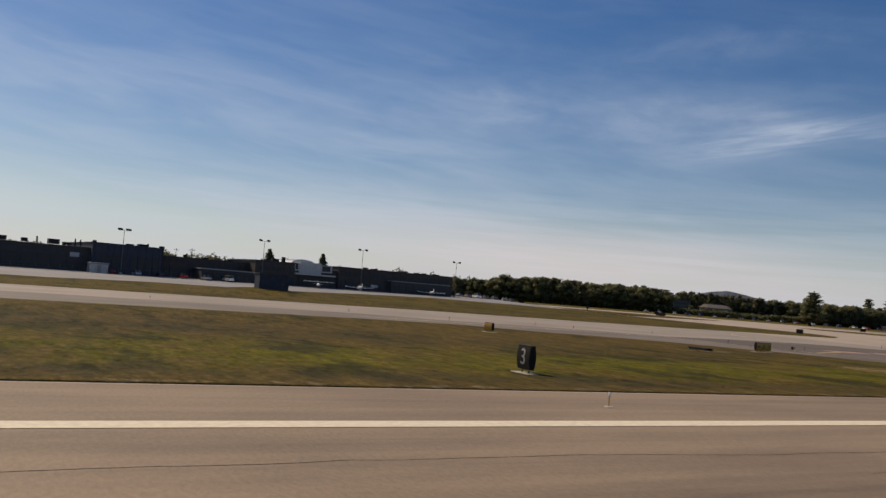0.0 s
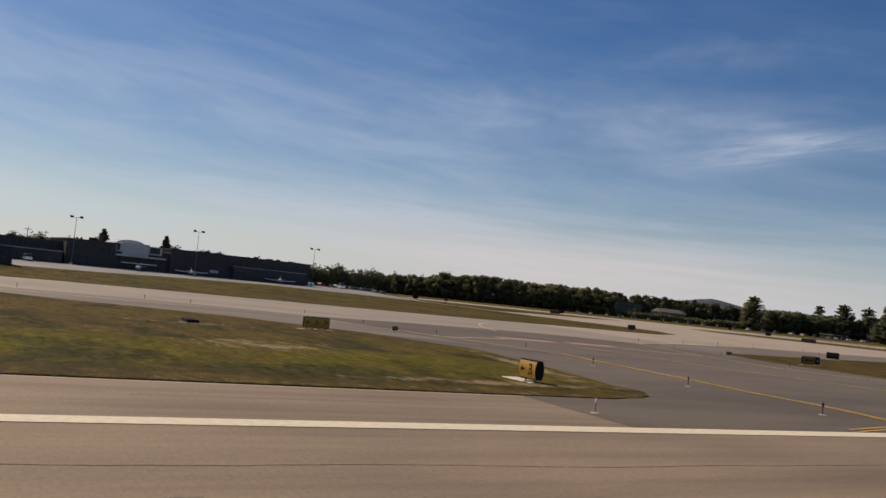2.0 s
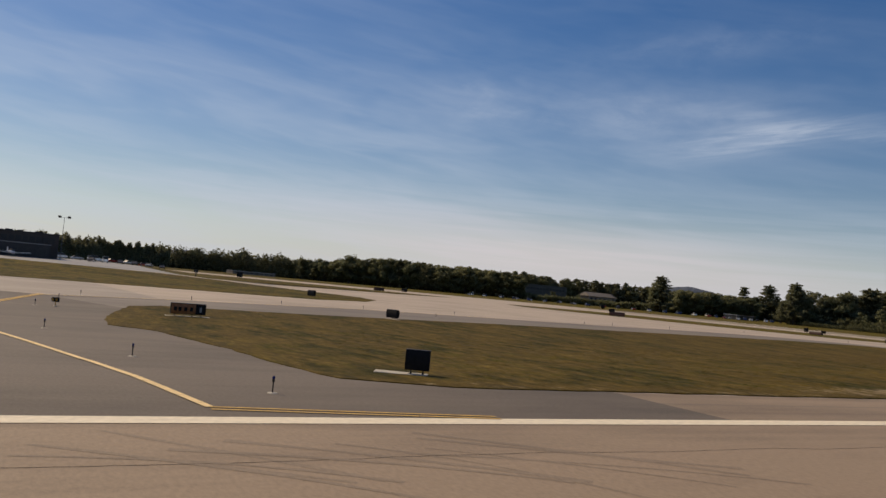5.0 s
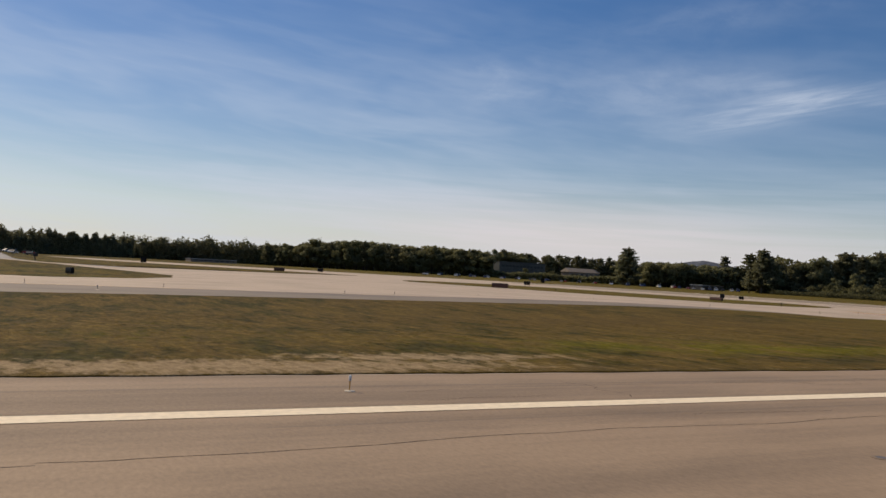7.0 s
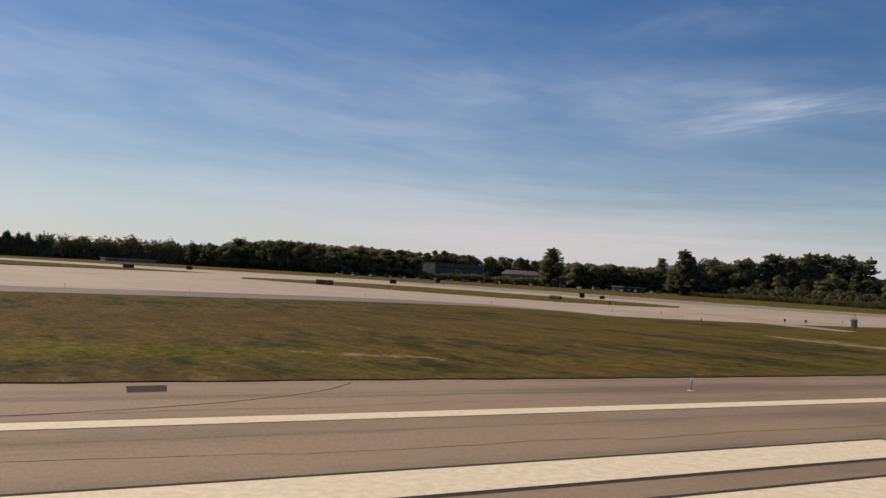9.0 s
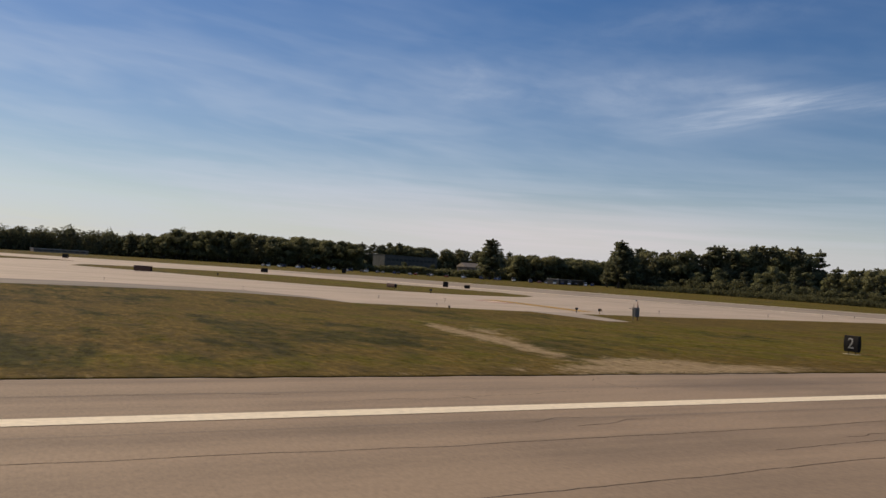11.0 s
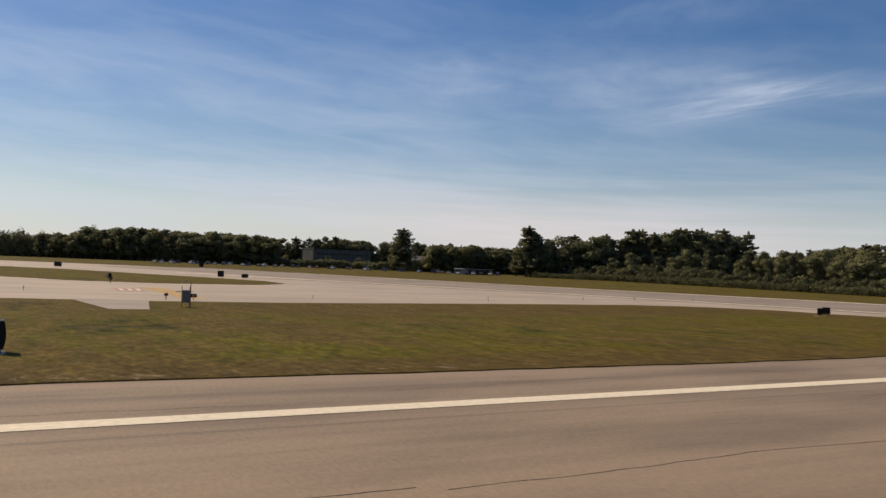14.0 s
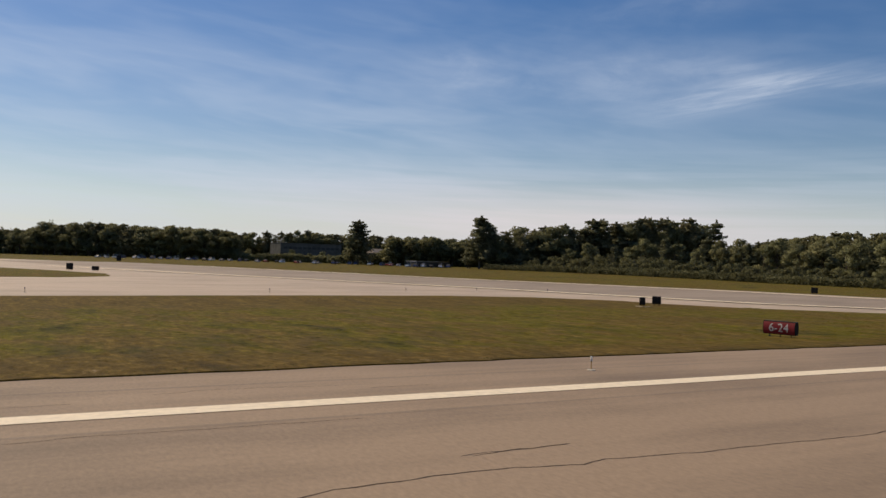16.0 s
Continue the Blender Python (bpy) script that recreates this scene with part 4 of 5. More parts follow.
def tree(name, label, h, seed, kind):
    rnd = random.Random(seed)
    root = thing(name, label, "tree", "trees round the airfield")
    trunk = bmesh.new()
    verts, faces = [], []
    lean = Vector((rnd.uniform(-0.03, 0.03), rnd.uniform(-0.03, 0.03), 1))
    pts = [lean * (h * k / 6) for k in range(7)]
    top = 0.93 if kind != "broad" else 0.6
    r0 = h * 0.016 + 0.06
    for k in range(6):
        a, b = pts[k] * top, pts[k + 1] * top
        tube(trunk, a, b, r0 * (1 - k / 6.6), r0 * (1 - (k + 1) / 6.6), 6, False)

    def limb(a, b, r):
        tube(trunk, a, b, r, r * 0.35, 4, False)

    if kind == "pine":
        z = h * rnd.uniform(0.1, 0.18)
        while z < h * 0.95:
            u = max(0.0, (z - h * 0.15) / (h * 0.85))
            reach = h * (0.2 * (1 - u) ** 0.6 + 0.035) * rnd.uniform(0.7, 1.2)
            turn = rnd.uniform(0, 6.28)
            n = rnd.randint(4, 6)
            for k in range(n):
                ang = turn + 6.28 * k / n + rnd.uniform(-0.5, 0.5)
                r = reach * rnd.uniform(0.5, 1.2)
                a = lean * z
                b = a + Vector((math.cos(ang) * r, math.sin(ang) * r, r * rnd.uniform(0.05, 0.4)))
                limb(a, b, r0 * 0.26)
                for s in (0.35, 0.66, 0.95):
                    leaves(verts, faces, rnd, a.lerp(b, s) + Vector((0, 0, 0.15)), r * 0.2 + 0.5, 17, 0.55, 0.5)
            z += h * rnd.uniform(0.042, 0.066)
        for k in range(4):
            leaves(verts, faces, rnd, lean * h * (0.9 + 0.028 * k), h * (0.03 - 0.006 * k) + 0.12, 16, 0.4, 1.3)
    elif kind == "fir":
        for k in range(34):
            u = k / 33
            z = h * (0.06 + 0.92 * u)
            r = h * 0.24 * (1 - u) ** 0.9 + 0.15
            for j in range(6 if u < 0.8 else 4):
                ang = rnd.uniform(0, 6.28)
                a, b = lean * z, lean * z + Vector((math.cos(ang) * r, math.sin(ang) * r, -r * 0.18))
                if k % 2 == 0 and j < 3:
                    limb(a, b, 0.05)
                for s in (0.35, 0.65, 0.92):
                    leaves(verts, faces, rnd, a.lerp(b, s), 0.28 + 0.1 * r, 9, 0.3, 0.5)
    elif kind == "broad":
        lobes = []
        for k in range(rnd.randint(15, 18)):
            u = rnd.uniform(0.16, 0.9)
            r = h * 0.27 * math.sqrt(max(0.05, 1 - ((u - 0.5) / 0.48) ** 2)) * rnd.uniform(0.5, 1.0)
            ang = rnd.uniform(0, 6.28)
            lobes.append((Vector((math.cos(ang) * r, math.sin(ang) * r, h * u)), h * rnd.uniform(0.1, 0.155)))
        lobes.append((lean * h * 0.88, h * 0.11))
        for c, s in lobes:
            limb(lean * (c.z * 0.62), c, r0 * 0.4)
            leaves(verts, faces, rnd, c, s, 150, 0.56, 0.85)
    else:
        for k in range(rnd.randint(7, 10)):
            ang, r = rnd.uniform(0, 6.28), h * rnd.uniform(0.05, 0.55)
            c = Vector((math.cos(ang) * r, math.sin(ang) * r, h * rnd.uniform(0.1, 0.8)))
            limb(Vector((0, 0, 0.1)), c, 0.05)
            leaves(verts, faces, rnd, c, h * rnd.uniform(0.18, 0.3), 130, 0.3, 0.9)
    mat = {"pine": M_pine, "fir": M_pine, "broad": M_leaf, "brush": M_brush}[kind]
    t = part("trunk", trunk, M_bark, root)
    crown = new("crown", mesh_from("crown", verts, faces, mat))
    crown.parent = root
    return root


PINES = [tree("pine_tree", "tall dark green white pine with ragged limbs", 26, 100 + k, "pine") for k in range(5)]
BROADS = [tree("broadleaf_tree", "dense rounded green broadleaf tree", 22, 200 + k, "broad") for k in range(5)]
FIRS = [tree("fir_tree", "dark pointed conical fir behind the terminal", 14, 300 + k, "fir") for k in range(2)]
BRUSH = [tree("bush", "grey-green wild brush at the wood's edge", 6, 400 + k, "brush") for k in range(4)]
for k in BRUSH:
    tagged(k, category="bush")
HEIGHT = {id(o): max(v.co.z for c in o.children for v in c.data.vertices) for group in (PINES, BROADS, FIRS, BRUSH) for o in group}
used = set()
TR = random.Random(77)


def plant(kind, x, y, top, broad=1.0):
    """Plants one tree whose top reaches the given height above the runway."""
    proto = TR.choice(kind)
    size = max(1.5, top - rise(x, y)) / HEIGHT[id(proto)]
    wide = size * broad * TR.uniform(0.92, 1.12)
    m = pose(x, y, rise(x, y) - 0.15, 0, 0, TR.uniform(0, 360)) @ Matrix.Diagonal((wide, wide, size, 1))
    if id(proto) not in used:
        used.add(id(proto))
        proto.matrix_basis = m
    else:
        k = proto.scale
        copy_thing(proto, m @ Matrix.Diagonal((1 / k.x, 1 / k.y, 1 / k.z, 1)))


def belt(nodes, gap, depth, rows, kinds, low=0.86):
    """A belt of trees along nodes of (x, y, top); later rows stand behind, away from the runway."""
    for (xa, ya, ha), (xb, yb, hb) in zip(nodes, nodes[1:]):
        n = max(1, int(math.hypot(xb - xa, yb - ya) / gap))
        for k in range(n):
            for r in range(rows):
                u = (k + TR.uniform(0.0, 1.0)) / n
                back = r * depth + TR.uniform(-0.3, 0.3) * depth
                x, y = xa + (xb - xa) * u + 0.55 * back, ya + (yb - ya) * u + 0.83 * back
                plant(TR.choice(kinds), x, y, (ha + (hb - ha) * u) * TR.uniform(low, 1.02), TR.uniform(0.9, 1.5))


# single trees that stand out against the sky
plant(PINES, 539.3, 437.5, 28.0, 1.5)
plant(BROADS, 536.8, 439, 19.5, 1.0)
plant(BROADS, 540.5, 441, 23.4, 0.9)
plant(BROADS, 541.5, 443, 21.5, 1.0)
plant(PINES, 569.3, 350.5, 28.4, 1.35)
plant(PINES, 574, 352, 27, 1.3)
plant(PINES, 578, 352, 24)
plant(PINES, 703, 485, 33.2, 1.4)
plant(PINES, 690, 500, 30, 1.3)
plant(PINES, 719.7, 474, 32.5, 1.35)
for x, y, top in ((684, 506, 21), (697, 493, 22), (709, 482, 23), (714, 478, 21), (727, 470, 24)):
    plant(BROADS, x, y, top, 1.2)
plant(PINES, 721, 341, 33.4, 1.15)
plant(PINES, 716, 346, 27)
plant(FIRS, 99, 300, 15.8, 1.5)
plant(FIRS, 78.4, 301, 15.8, 1.5)
# belts
belt([(352, 684, 21), (374, 650, 22), (381, 642, 26), (424, 605, 26.3), (436, 594, 24.5), (458, 575, 24.8), (489, 547, 23.5)], 4.5, 8, 3, (BROADS, BROADS, BROADS, PINES))
belt([(560, 446, 19.5), (580, 440, 20), (605, 438, 19.5), (634, 440, 19)], 5, 8, 2, (BROADS,))
belt([(535, 715, 27), (590, 705, 31), (640, 690, 28.5), (690, 660, 28.5), (735, 640, 27), (800, 610, 25.5), (850, 585, 26)], 7, 10, 2, (PINES, PINES, BROADS))
belt([(563, 356, 17), (585, 352, 24), (602, 351, 26.5), (620, 350, 27.5), (637, 349, 31), (660, 347, 33.5), (700, 344, 34.5), (715, 343, 32)], 6.0, 8, 2, (PINES, PINES, PINES, PINES, BROADS), 0.78)
belt([(726, 352, 19), (760, 345, 23), (757, 316, 26), (746, 283, 26), (738, 254, 25), (728, 225, 23), (735, 170, 24)], 6.5, 10, 2, (BROADS, PINES))
for back, top in ((0, 3.6), (9, 5.6), (20, 8.0), (33, 10.0)):
    belt([(570 + back, 338, top), (578 + back, 300, top), (584 + back, 262, top), (584 + back, 226, top * 0.85), (578 + back, 175, top * 0.55), (574 + back, 105, top * 0.4)], 4.5, 4, 1, (BRUSH,), 0.7)

belt([(612, 338, 17), (628, 300, 18.5), (640, 262, 19), (640, 222, 18), (632, 170, 17), (628, 110, 15)], 7, 8, 1, (BROADS, BROADS, PINES), 0.75)
belt([(506, 588, 12), (535, 575, 11), (562, 560, 12)], 7, 4, 1, (BROADS,), 0.6)

# every kind that found no place so far
for k, o in enumerate(PINES + BROADS + FIRS + BRUSH):
    if id(o) not in used:
        used.add(id(o))
        o.matrix_basis = stand(590 + 9 * k, 372 + 3 * k, 40 * k)


# undergrowth, far woods and hills
def woods(name, nodes, per_metre, deep, size, seed, label, low=0.0, mat=None):
    """A thicket along nodes of (x, y, top): leafy pieces packed from the ground to an uneven top."""
    rnd = random.Random(seed)
    verts, faces = [], []
    for (xa, ya, ha), (xb, yb, hb) in zip(nodes, nodes[1:]):
        length = math.hypot(xb - xa, yb - ya)
        for k in range(int(length * per_metre)):
            u = rnd.random()
            back = rnd.random() ** 1.6 * deep
            x, y = xa + (xb - xa) * u + 0.5 * back, ya + (yb - ya) * u + 0.85 * back
            crown = 0.72 + 0.34 * noise.noise((x * 0.11, y * 0.11, seed)) + 0.16 * noise.noise((x * 0.35, y * 0.35, seed + 3))
            top = (ha + (hb - ha) * u) * min(1.05, crown)
            c = Vector((x, y, rise(x, y) + top * (low + (1 - low) * rnd.random() ** 0.8)))
            leaves(verts, faces, rnd, c, size, 3, size * 0.6, 0.8)
        # the dense heart of the thicket, behind its leafy front
        n = max(2, int(length / 3))
        heart = []
        for k in range(n + 1):
            x, y = xa + (xb - xa) * k / n + 0.28 * deep, ya + (yb - ya) * k / n + 0.48 * deep
            crown = 0.72 + 0.34 * noise.noise((x * 0.11, y * 0.11, seed)) + 0.16 * noise.noise((x * 0.35, y * 0.35, seed + 3))
            z = rise(x, y)
            heart.append((Vector((x, y, z - 0.2)), Vector((x, y, z + (ha + (hb - ha) * k / n) * min(1.0, crown) * 0.9)), Vector((x + 1.0, y + 1.6, z - 0.2))))
        for p, q in zip(heart, heart[1:]):
            for tri in ((p[0], q[0], q[1]), (p[0], q[1], p[1]), (q[2], p[2], p[1]), (q[2], p[1], q[1])):
                i = len(verts)
                verts += list(tri)
                faces.append((i, i + 1, i + 2))
                OUTWARD.append(Vector((-0.4, -0.8, 0.45)).normalized())
    ob = new(name, mesh_from(name, verts, faces, mat or M_leaf))
    return tagged(ob, label, "woods", kind="stuff")


woods("undergrowth", [(345, 690, 19), (376, 650, 21), (384, 640, 25), (424, 605, 25.5), (458, 575, 23), (488, 548, 21), (494, 540, 6), (540, 490, 5.5), (556, 455, 7), (572, 442, 17), (600, 440, 18), (636, 442, 17)], 70, 12, 0.9, 31,
      "dark leafy thicket under the trees")
woods("undergrowth", [(525, 722, 20), (590, 710, 23), (690, 665, 23), (735, 645, 22), (800, 615, 24), (860, 585, 25)], 40, 10, 1.0, 32, "dark leafy thicket under far trees")
woods("undergrowth", [(574, 354, 14), (585, 352, 15), (620, 352, 16.5), (660, 349, 19), (716, 346, 20), (740, 350, 18), (757, 318, 22), (746, 285, 22), (738, 256, 21), (728, 225, 20), (735, 160, 20)], 90, 14, 0.85, 33,
      "dark leafy thicket under the pines", 0, M_pine)
woods("undergrowth", [(566, 340, 3), (576, 300, 3.5), (582, 262, 3.5), (582, 226, 3.5), (576, 175, 3), (572, 130, 3), (570, 90, 3)], 60, 30, 0.5, 34, "grey-green brush sloping up to the wood", 0, M_brush)
woods("undergrowth", [(640, 446, 17), (684, 492, 21), (725, 472, 23), (780, 440, 24), (830, 410, 25)], 60, 14, 0.95, 37, "dark leafy thicket behind the shed", 0, M_pine)
woods("far_woods", [(-400, 760, 13), (-60, 760, 14), (60, 800, 15), (150, 900, 16.5), (222, 900, 19), (304, 900, 21), (333, 900, 20.5), (388, 900, 23), (432, 900, 23.5), (470, 900, 28), (560, 860, 25)], 30, 20, 1.6, 3,
      "distant dark line of woods", 0, M_pine)
woods("far_woods", [(240, 760, 22.5), (300, 722, 23.0), (335, 697, 22.5), (354, 682, 22)], 42, 14, 1.3, 4, "distant dark line of woods", 0, M_pine)
woods("far_woods", [(-350, 520, 14), (-120, 470, 14.5), (-40, 430, 15), (60, 436, 14.5), (130, 440, 15.5), (185, 640, 20), (250, 735, 22)], 70, 14, 0.9, 5, "dark woods behind the terminal", 0, M_pine)


def hill(name, az, far, width, high, seed, label):
    """A wooded ridge on the horizon."""
    rnd = random.Random(seed)
    cx, cy = far * math.sin(radians(az)), far * math.cos(radians(az))
    tx, ty = math.cos(radians(az)), -math.sin(radians(az))
    bm = bmesh.new()
    n, rows = 60, []
    for j in range(7):
        v = j / 6
        row = []
        for k in range(n + 1):
            u = 2 * k / n - 1
            shape = max(0.0, 1 - abs(u) ** 1.3) * (1 + 0.05 * noise.noise((u * 3, seed, 0)))
            z = high * shape * math.sin(v * math.pi / 2) + noise.noise((u * 40, v * 9, seed)) * 3
            row.append(bm.verts.new((cx + tx * u * width + math.sin(radians(az)) * v * 260, cy + ty * u * width + math.cos(radians(az)) * v * 260, z + 2)))
        rows.append(row)
    for a, b in zip(rows, rows[1:]):
        for k in range(n):
            bm.faces.new((a[k], a[k + 1], b[k + 1], b[k]))
    return tagged(part(name, bm, M_hill), label, "hill", kind="structure")


# distance haze is put into the hills' blue-grey base colour
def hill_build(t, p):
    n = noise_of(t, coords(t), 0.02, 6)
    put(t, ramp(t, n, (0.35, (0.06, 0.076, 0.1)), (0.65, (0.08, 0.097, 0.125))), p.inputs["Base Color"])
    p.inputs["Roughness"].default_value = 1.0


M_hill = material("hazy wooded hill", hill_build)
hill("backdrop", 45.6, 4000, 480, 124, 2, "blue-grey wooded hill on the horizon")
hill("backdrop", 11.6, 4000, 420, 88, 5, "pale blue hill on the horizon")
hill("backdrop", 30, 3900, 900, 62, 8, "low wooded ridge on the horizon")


# ---- terminal side: buildings along the apron ----
def brick_build(t, p):
    v = coords(t)
    n = noise_of(t, v, 0.6, 6)
    put(t, ramp(t, n, (0.3, (0.04, 0.036, 0.036)), (0.7, (0.062, 0.053, 0.05))), p.inputs["Base Color"])
    p.inputs["Roughness"].default_value = 0.85


M_brick = material("brown brick wall", brick_build)
M_navy = plain("dark blue metal cladding", (0.032, 0.041, 0.062), 0.8, 0.0, 0.2, 0.8)
M_slate = plain("dark grey cladding", (0.042, 0.042, 0.044), 0.8, 0.0, 0.2, 0.8)
M_glass = plain("dark tinted window glass", (0.015, 0.018, 0.02), 0.5, 0, 0.2, 2)
M_pale = plain("pale painted wall", (0.42, 0.42, 0.41), 0.7, 0, 0.1, 1)
M_roofing = plain("grey roof edge", (0.25, 0.25, 0.25), 0.7, 0, 0.15, 1)
M_tin = plain("pale metal roof", (0.42, 0.42, 0.42), 0.35, 0.5, 0.1, 1)
M_paintw = plain("white aircraft paint", (0.82, 0.82, 0.82), 0.25, 0, 0.04, 3)
# distant cladding, with haze put into its grey base colour
M_haze = plain("haze-grey cladding", (0.075, 0.08, 0.072), 0.9, 0, 0.3, 0.3)
M_tan = plain("tan plaster wall", (0.22, 0.185, 0.145), 0.8, 0, 0.15, 0.5)
M_tyre = plain("black tyre rubber", (0.02, 0.02, 0.02), 0.85, 0, 0.1, 6)
SKEW = math.degrees(math.atan2(22, 124))


def building(name, label, x0, x1, y0, deep, top, wall, windows=(), roof=M_roofing, category="building", lip=0.35, base=None, foot=1.5):
    """A block whose front runs along the apron, from x0 to x1, top in metres over the runway."""
    turn = radians(SKEW)
    w = (x1 - x0) / math.cos(turn)
    b = thing(name, label, category, at=(x0, y0), turn=SKEW)
    z0 = rise(x0, y0) if base is None else base
    b.location.z = z0
    h = top - z0
    part("wall", boxed(0, w, 0, deep, -foot, h), wall, b)
    part("roof", boxed(-0.25, w + 0.25, -0.25, deep + 0.25, h, h + lip), roof, b)
    for u0, u1, v0, v1, n in windows:
        step = (u1 - u0) * w / n
        for k in range(n):
            a = u0 * w + k * step
            win = part("window", boxed(a + 0.08 * step, a + 0.92 * step, -0.10, 0.05, v0, v1), wall, b, "dark window frame")
            part("pane", boxed(a + 0.12 * step, a + 0.88 * step, -0.13, -0.09, v0 + 0.1, v1 - 0.1), M_glass, win)
    return b


def front(x):
    """The line of the terminal's airside fronts."""
    return 270.2 + 0.177 * (x - 64)


def roof_units(b, units, top):
    for x, y, w, d, h in units:
        part("roof_unit", boxed(x, x + w, y, y + d, top - 0.3, top + h, 0.05), M_dark, b, "dark plant box on the roof")


hangar = building("hangar", "large dark blue metal hangar with flat roof", 15.4, 35.6, front(15.4), 34, 10.9, M_navy, ((0.06, 0.5, 0.2, 5.6, 4), (0.54, 0.97, 0.2, 5.6, 4)), M_navy, lip=0.2)
roof_units(hangar, ((0.3, 1, 1.0, 1.0, 0.6), (10.5, 3, 2.2, 1.6, 0.5), (13.8, 2, 2.8, 2.0, 0.75), (17.6, 6, 0.5, 0.5, 1.2)), 8.9)
for k in range(11):
    part("cladding_rib", boxed(0.6 + k * 1.9, 0.72 + k * 1.9, -0.09, 0.0, 5.8, 8.7), M_navy, hangar)
works = building("workshop", "low dark workshop block beside the blue hangar", -62, 15.0, front(-62) + 2, 24, 9.0, M_slate, ((0.02, 0.5, 1.0, 4.2, 12), (0.55, 0.97, 0.4, 4.8, 8)), M_slate, lip=0.3)
roof_units(works, ((67.0, 2, 3.0, 2.4, 1.15), (71.0, 2, 2.2, 2.0, 0.55), (60.0, 3, 1.6, 1.6, 0.8), (52.0, 2, 4.0, 3.0, 0.9), (74.5, 4, 0.35, 0.35, 1.9), (76.0, 4, 0.35, 0.35, 1.7), (64.0, 4, 0.4, 0.4, 1.6)), 8.0)
board = part("sign_board", boxed(72.6, 75.2, -0.35, -0.2, 4.4, 5.7, 0.03), M_pale, works, "white sign board on the wall")
store = building("storage_building", "long dark flat-roofed building between hangar and terminal", 36.0, 66, front(36) + 5, 20, 8.7, M_brick, ((0.04, 0.44, 0.8, 3.4, 7), (0.5, 0.96, 4.0, 5.8, 8)), M_slate, lip=0.35)
part("flue", turned([(0.75, 6.0), (0.75, 8.9), (0.9, 9.0), (0.9, 9.3), (0.6, 9.4)], 14), M_dark, store, "wide dark roof flue")
roof_units(store, ((9, 5, 1.0, 1.0, 0.9), (15, 4, 2.0, 1.6, 0.5), (24, 5, 1.4, 1.2, 0.6)), 6.7)
porch = building("open_porch", "low dark building with a pale flat roof edge", 48, 65.4, front(48) - 2.5, 7, 5.7, M_slate, ((0.05, 0.95, 0.5, 2.6, 6),), M_roofing, lip=0.35)
wing = building("terminal_wing", "dark brick terminal wing with plant on the roof", 66.2, 81.4, front(66.2), 24, 9.9, M_brick, ((0.05, 0.95, 0.5, 3.0, 5), (0.05, 0.95, 4.4, 6.2, 6)), M_slate, lip=0.4)
roof_units(wing, ((7.0, 2, 2.4, 1.8, 0.9), (4.6, 3, 0.4, 0.4, 0.7), (3.2, 3, 0.5, 0.5, 0.5)), 7.9)
part("chimney", boxed(10.6, 11.6, 2, 3, 7.6, 9.6, 0.03), M_dark, wing, "square dark chimney")
hall = building("terminal", "terminal hall with dark glass front under a pale upper wall", 81.5, 97.2, front(81.5) + 1.0, 24, 8.6, M_brick, ((0.05, 0.9, 0.2, 3.6, 6),), M_slate, lip=0.3)
part("ledge", boxed(-1.4, 14.4, -2.2, 0.1, 4.0, 4.55, 0.04), M_pale, hall, "pale flat canopy ledge")
part("upper_wall", boxed(0.6, 8.9, -1.2, 5.0, 4.55, 8.35, 0.03), M_pale, hall, "pale windowless upper wall")
for a, b in ((-1.3, 0.6), (9.1, 13.2)):
    w = part("window", boxed(a, b, -1.0, 0.4, 5.3, 7.9), M_pale, hall, "pale frame of a wide window")
    part("pane", boxed(a + 0.2, b - 0.7, -1.06, -0.98, 5.7, 7.6), M_glass, w, "dark glass")
bm = bmesh.new()
rows = []
for k in range(17):
    a = math.pi * k / 16
    rows.append([bm.verts.new((4.6 - 4.6 * math.cos(a), y, 7.9 + 1.55 * math.sin(a))) for y in (4.4, 18)])
for (a, b), (c, d) in zip(rows, rows[1:]):
    bm.faces.new((a, c, d, b))
bm.faces.new([r[0] for r in rows][::-1])
bm.faces.new([r[1] for r in rows])
part("arched_roof", bm, M_tin, hall, "curved pale metal roof")
term = building("terminal", "long dark terminal building with brick and glass", 97.4, 147.4, front(97.4), 26, 10.2, M_brick,
                ((0.02, 0.36, 0.5, 3.0, 9), (0.02, 0.4, 4.6, 6.6, 12), (0.44, 0.98, 4.9, 6.7, 14)), M_slate, lip=0.35)
roof_units(term, ((13, 4, 1.6, 1.6, 0.7), (15.8, 3, 2.4, 1.6, 0.45), (31, 4, 1.4, 1.2, 0.7), (36, 4, 2.0, 1.6, 0.55), (39.5, 4, 1.4, 1.2, 0.55), (44.5, 4, 2.2, 1.6, 0.5)), 7.9)
part("notice_board", boxed(13.6, 16.6, -0.3, -0.15, 1.4, 2.4, 0.03), M_pale, term, "white board low on the wall")
canopy = building("canopy", "flat-roofed dark annex before the terminal", 118.5, 145, front(118.5) - 2.5, 3.4, 6.8, M_slate, ((0.03, 0.97, 0.6, 2.8, 9),), M_roofing, lip=0.25)
shed = thing("utility_shed", "white painted utility shed with rounded roof", "shed", at=(17.2, 259), turn=SKEW)
part("wall", boxed(-2.5, 2.5, -2, 2, -0.3, 2.5, 0.05), M_pale, shed)
part("roof", boxed(-2.7, 2.7, -2.2, 2.2, 2.5, 3.0, 0.2), M_roofing, shed)
part("door", boxed(-0.6, 0.5, -2.06, -2.0, 0, 2.2), M_roofing, shed)
far_block = building("warehouse", "long low dark building beyond the workshop", -170, -64, 262, 30, 8.2, M_slate, ((0.05, 0.95, 3, 5, 16),), M_roofing)


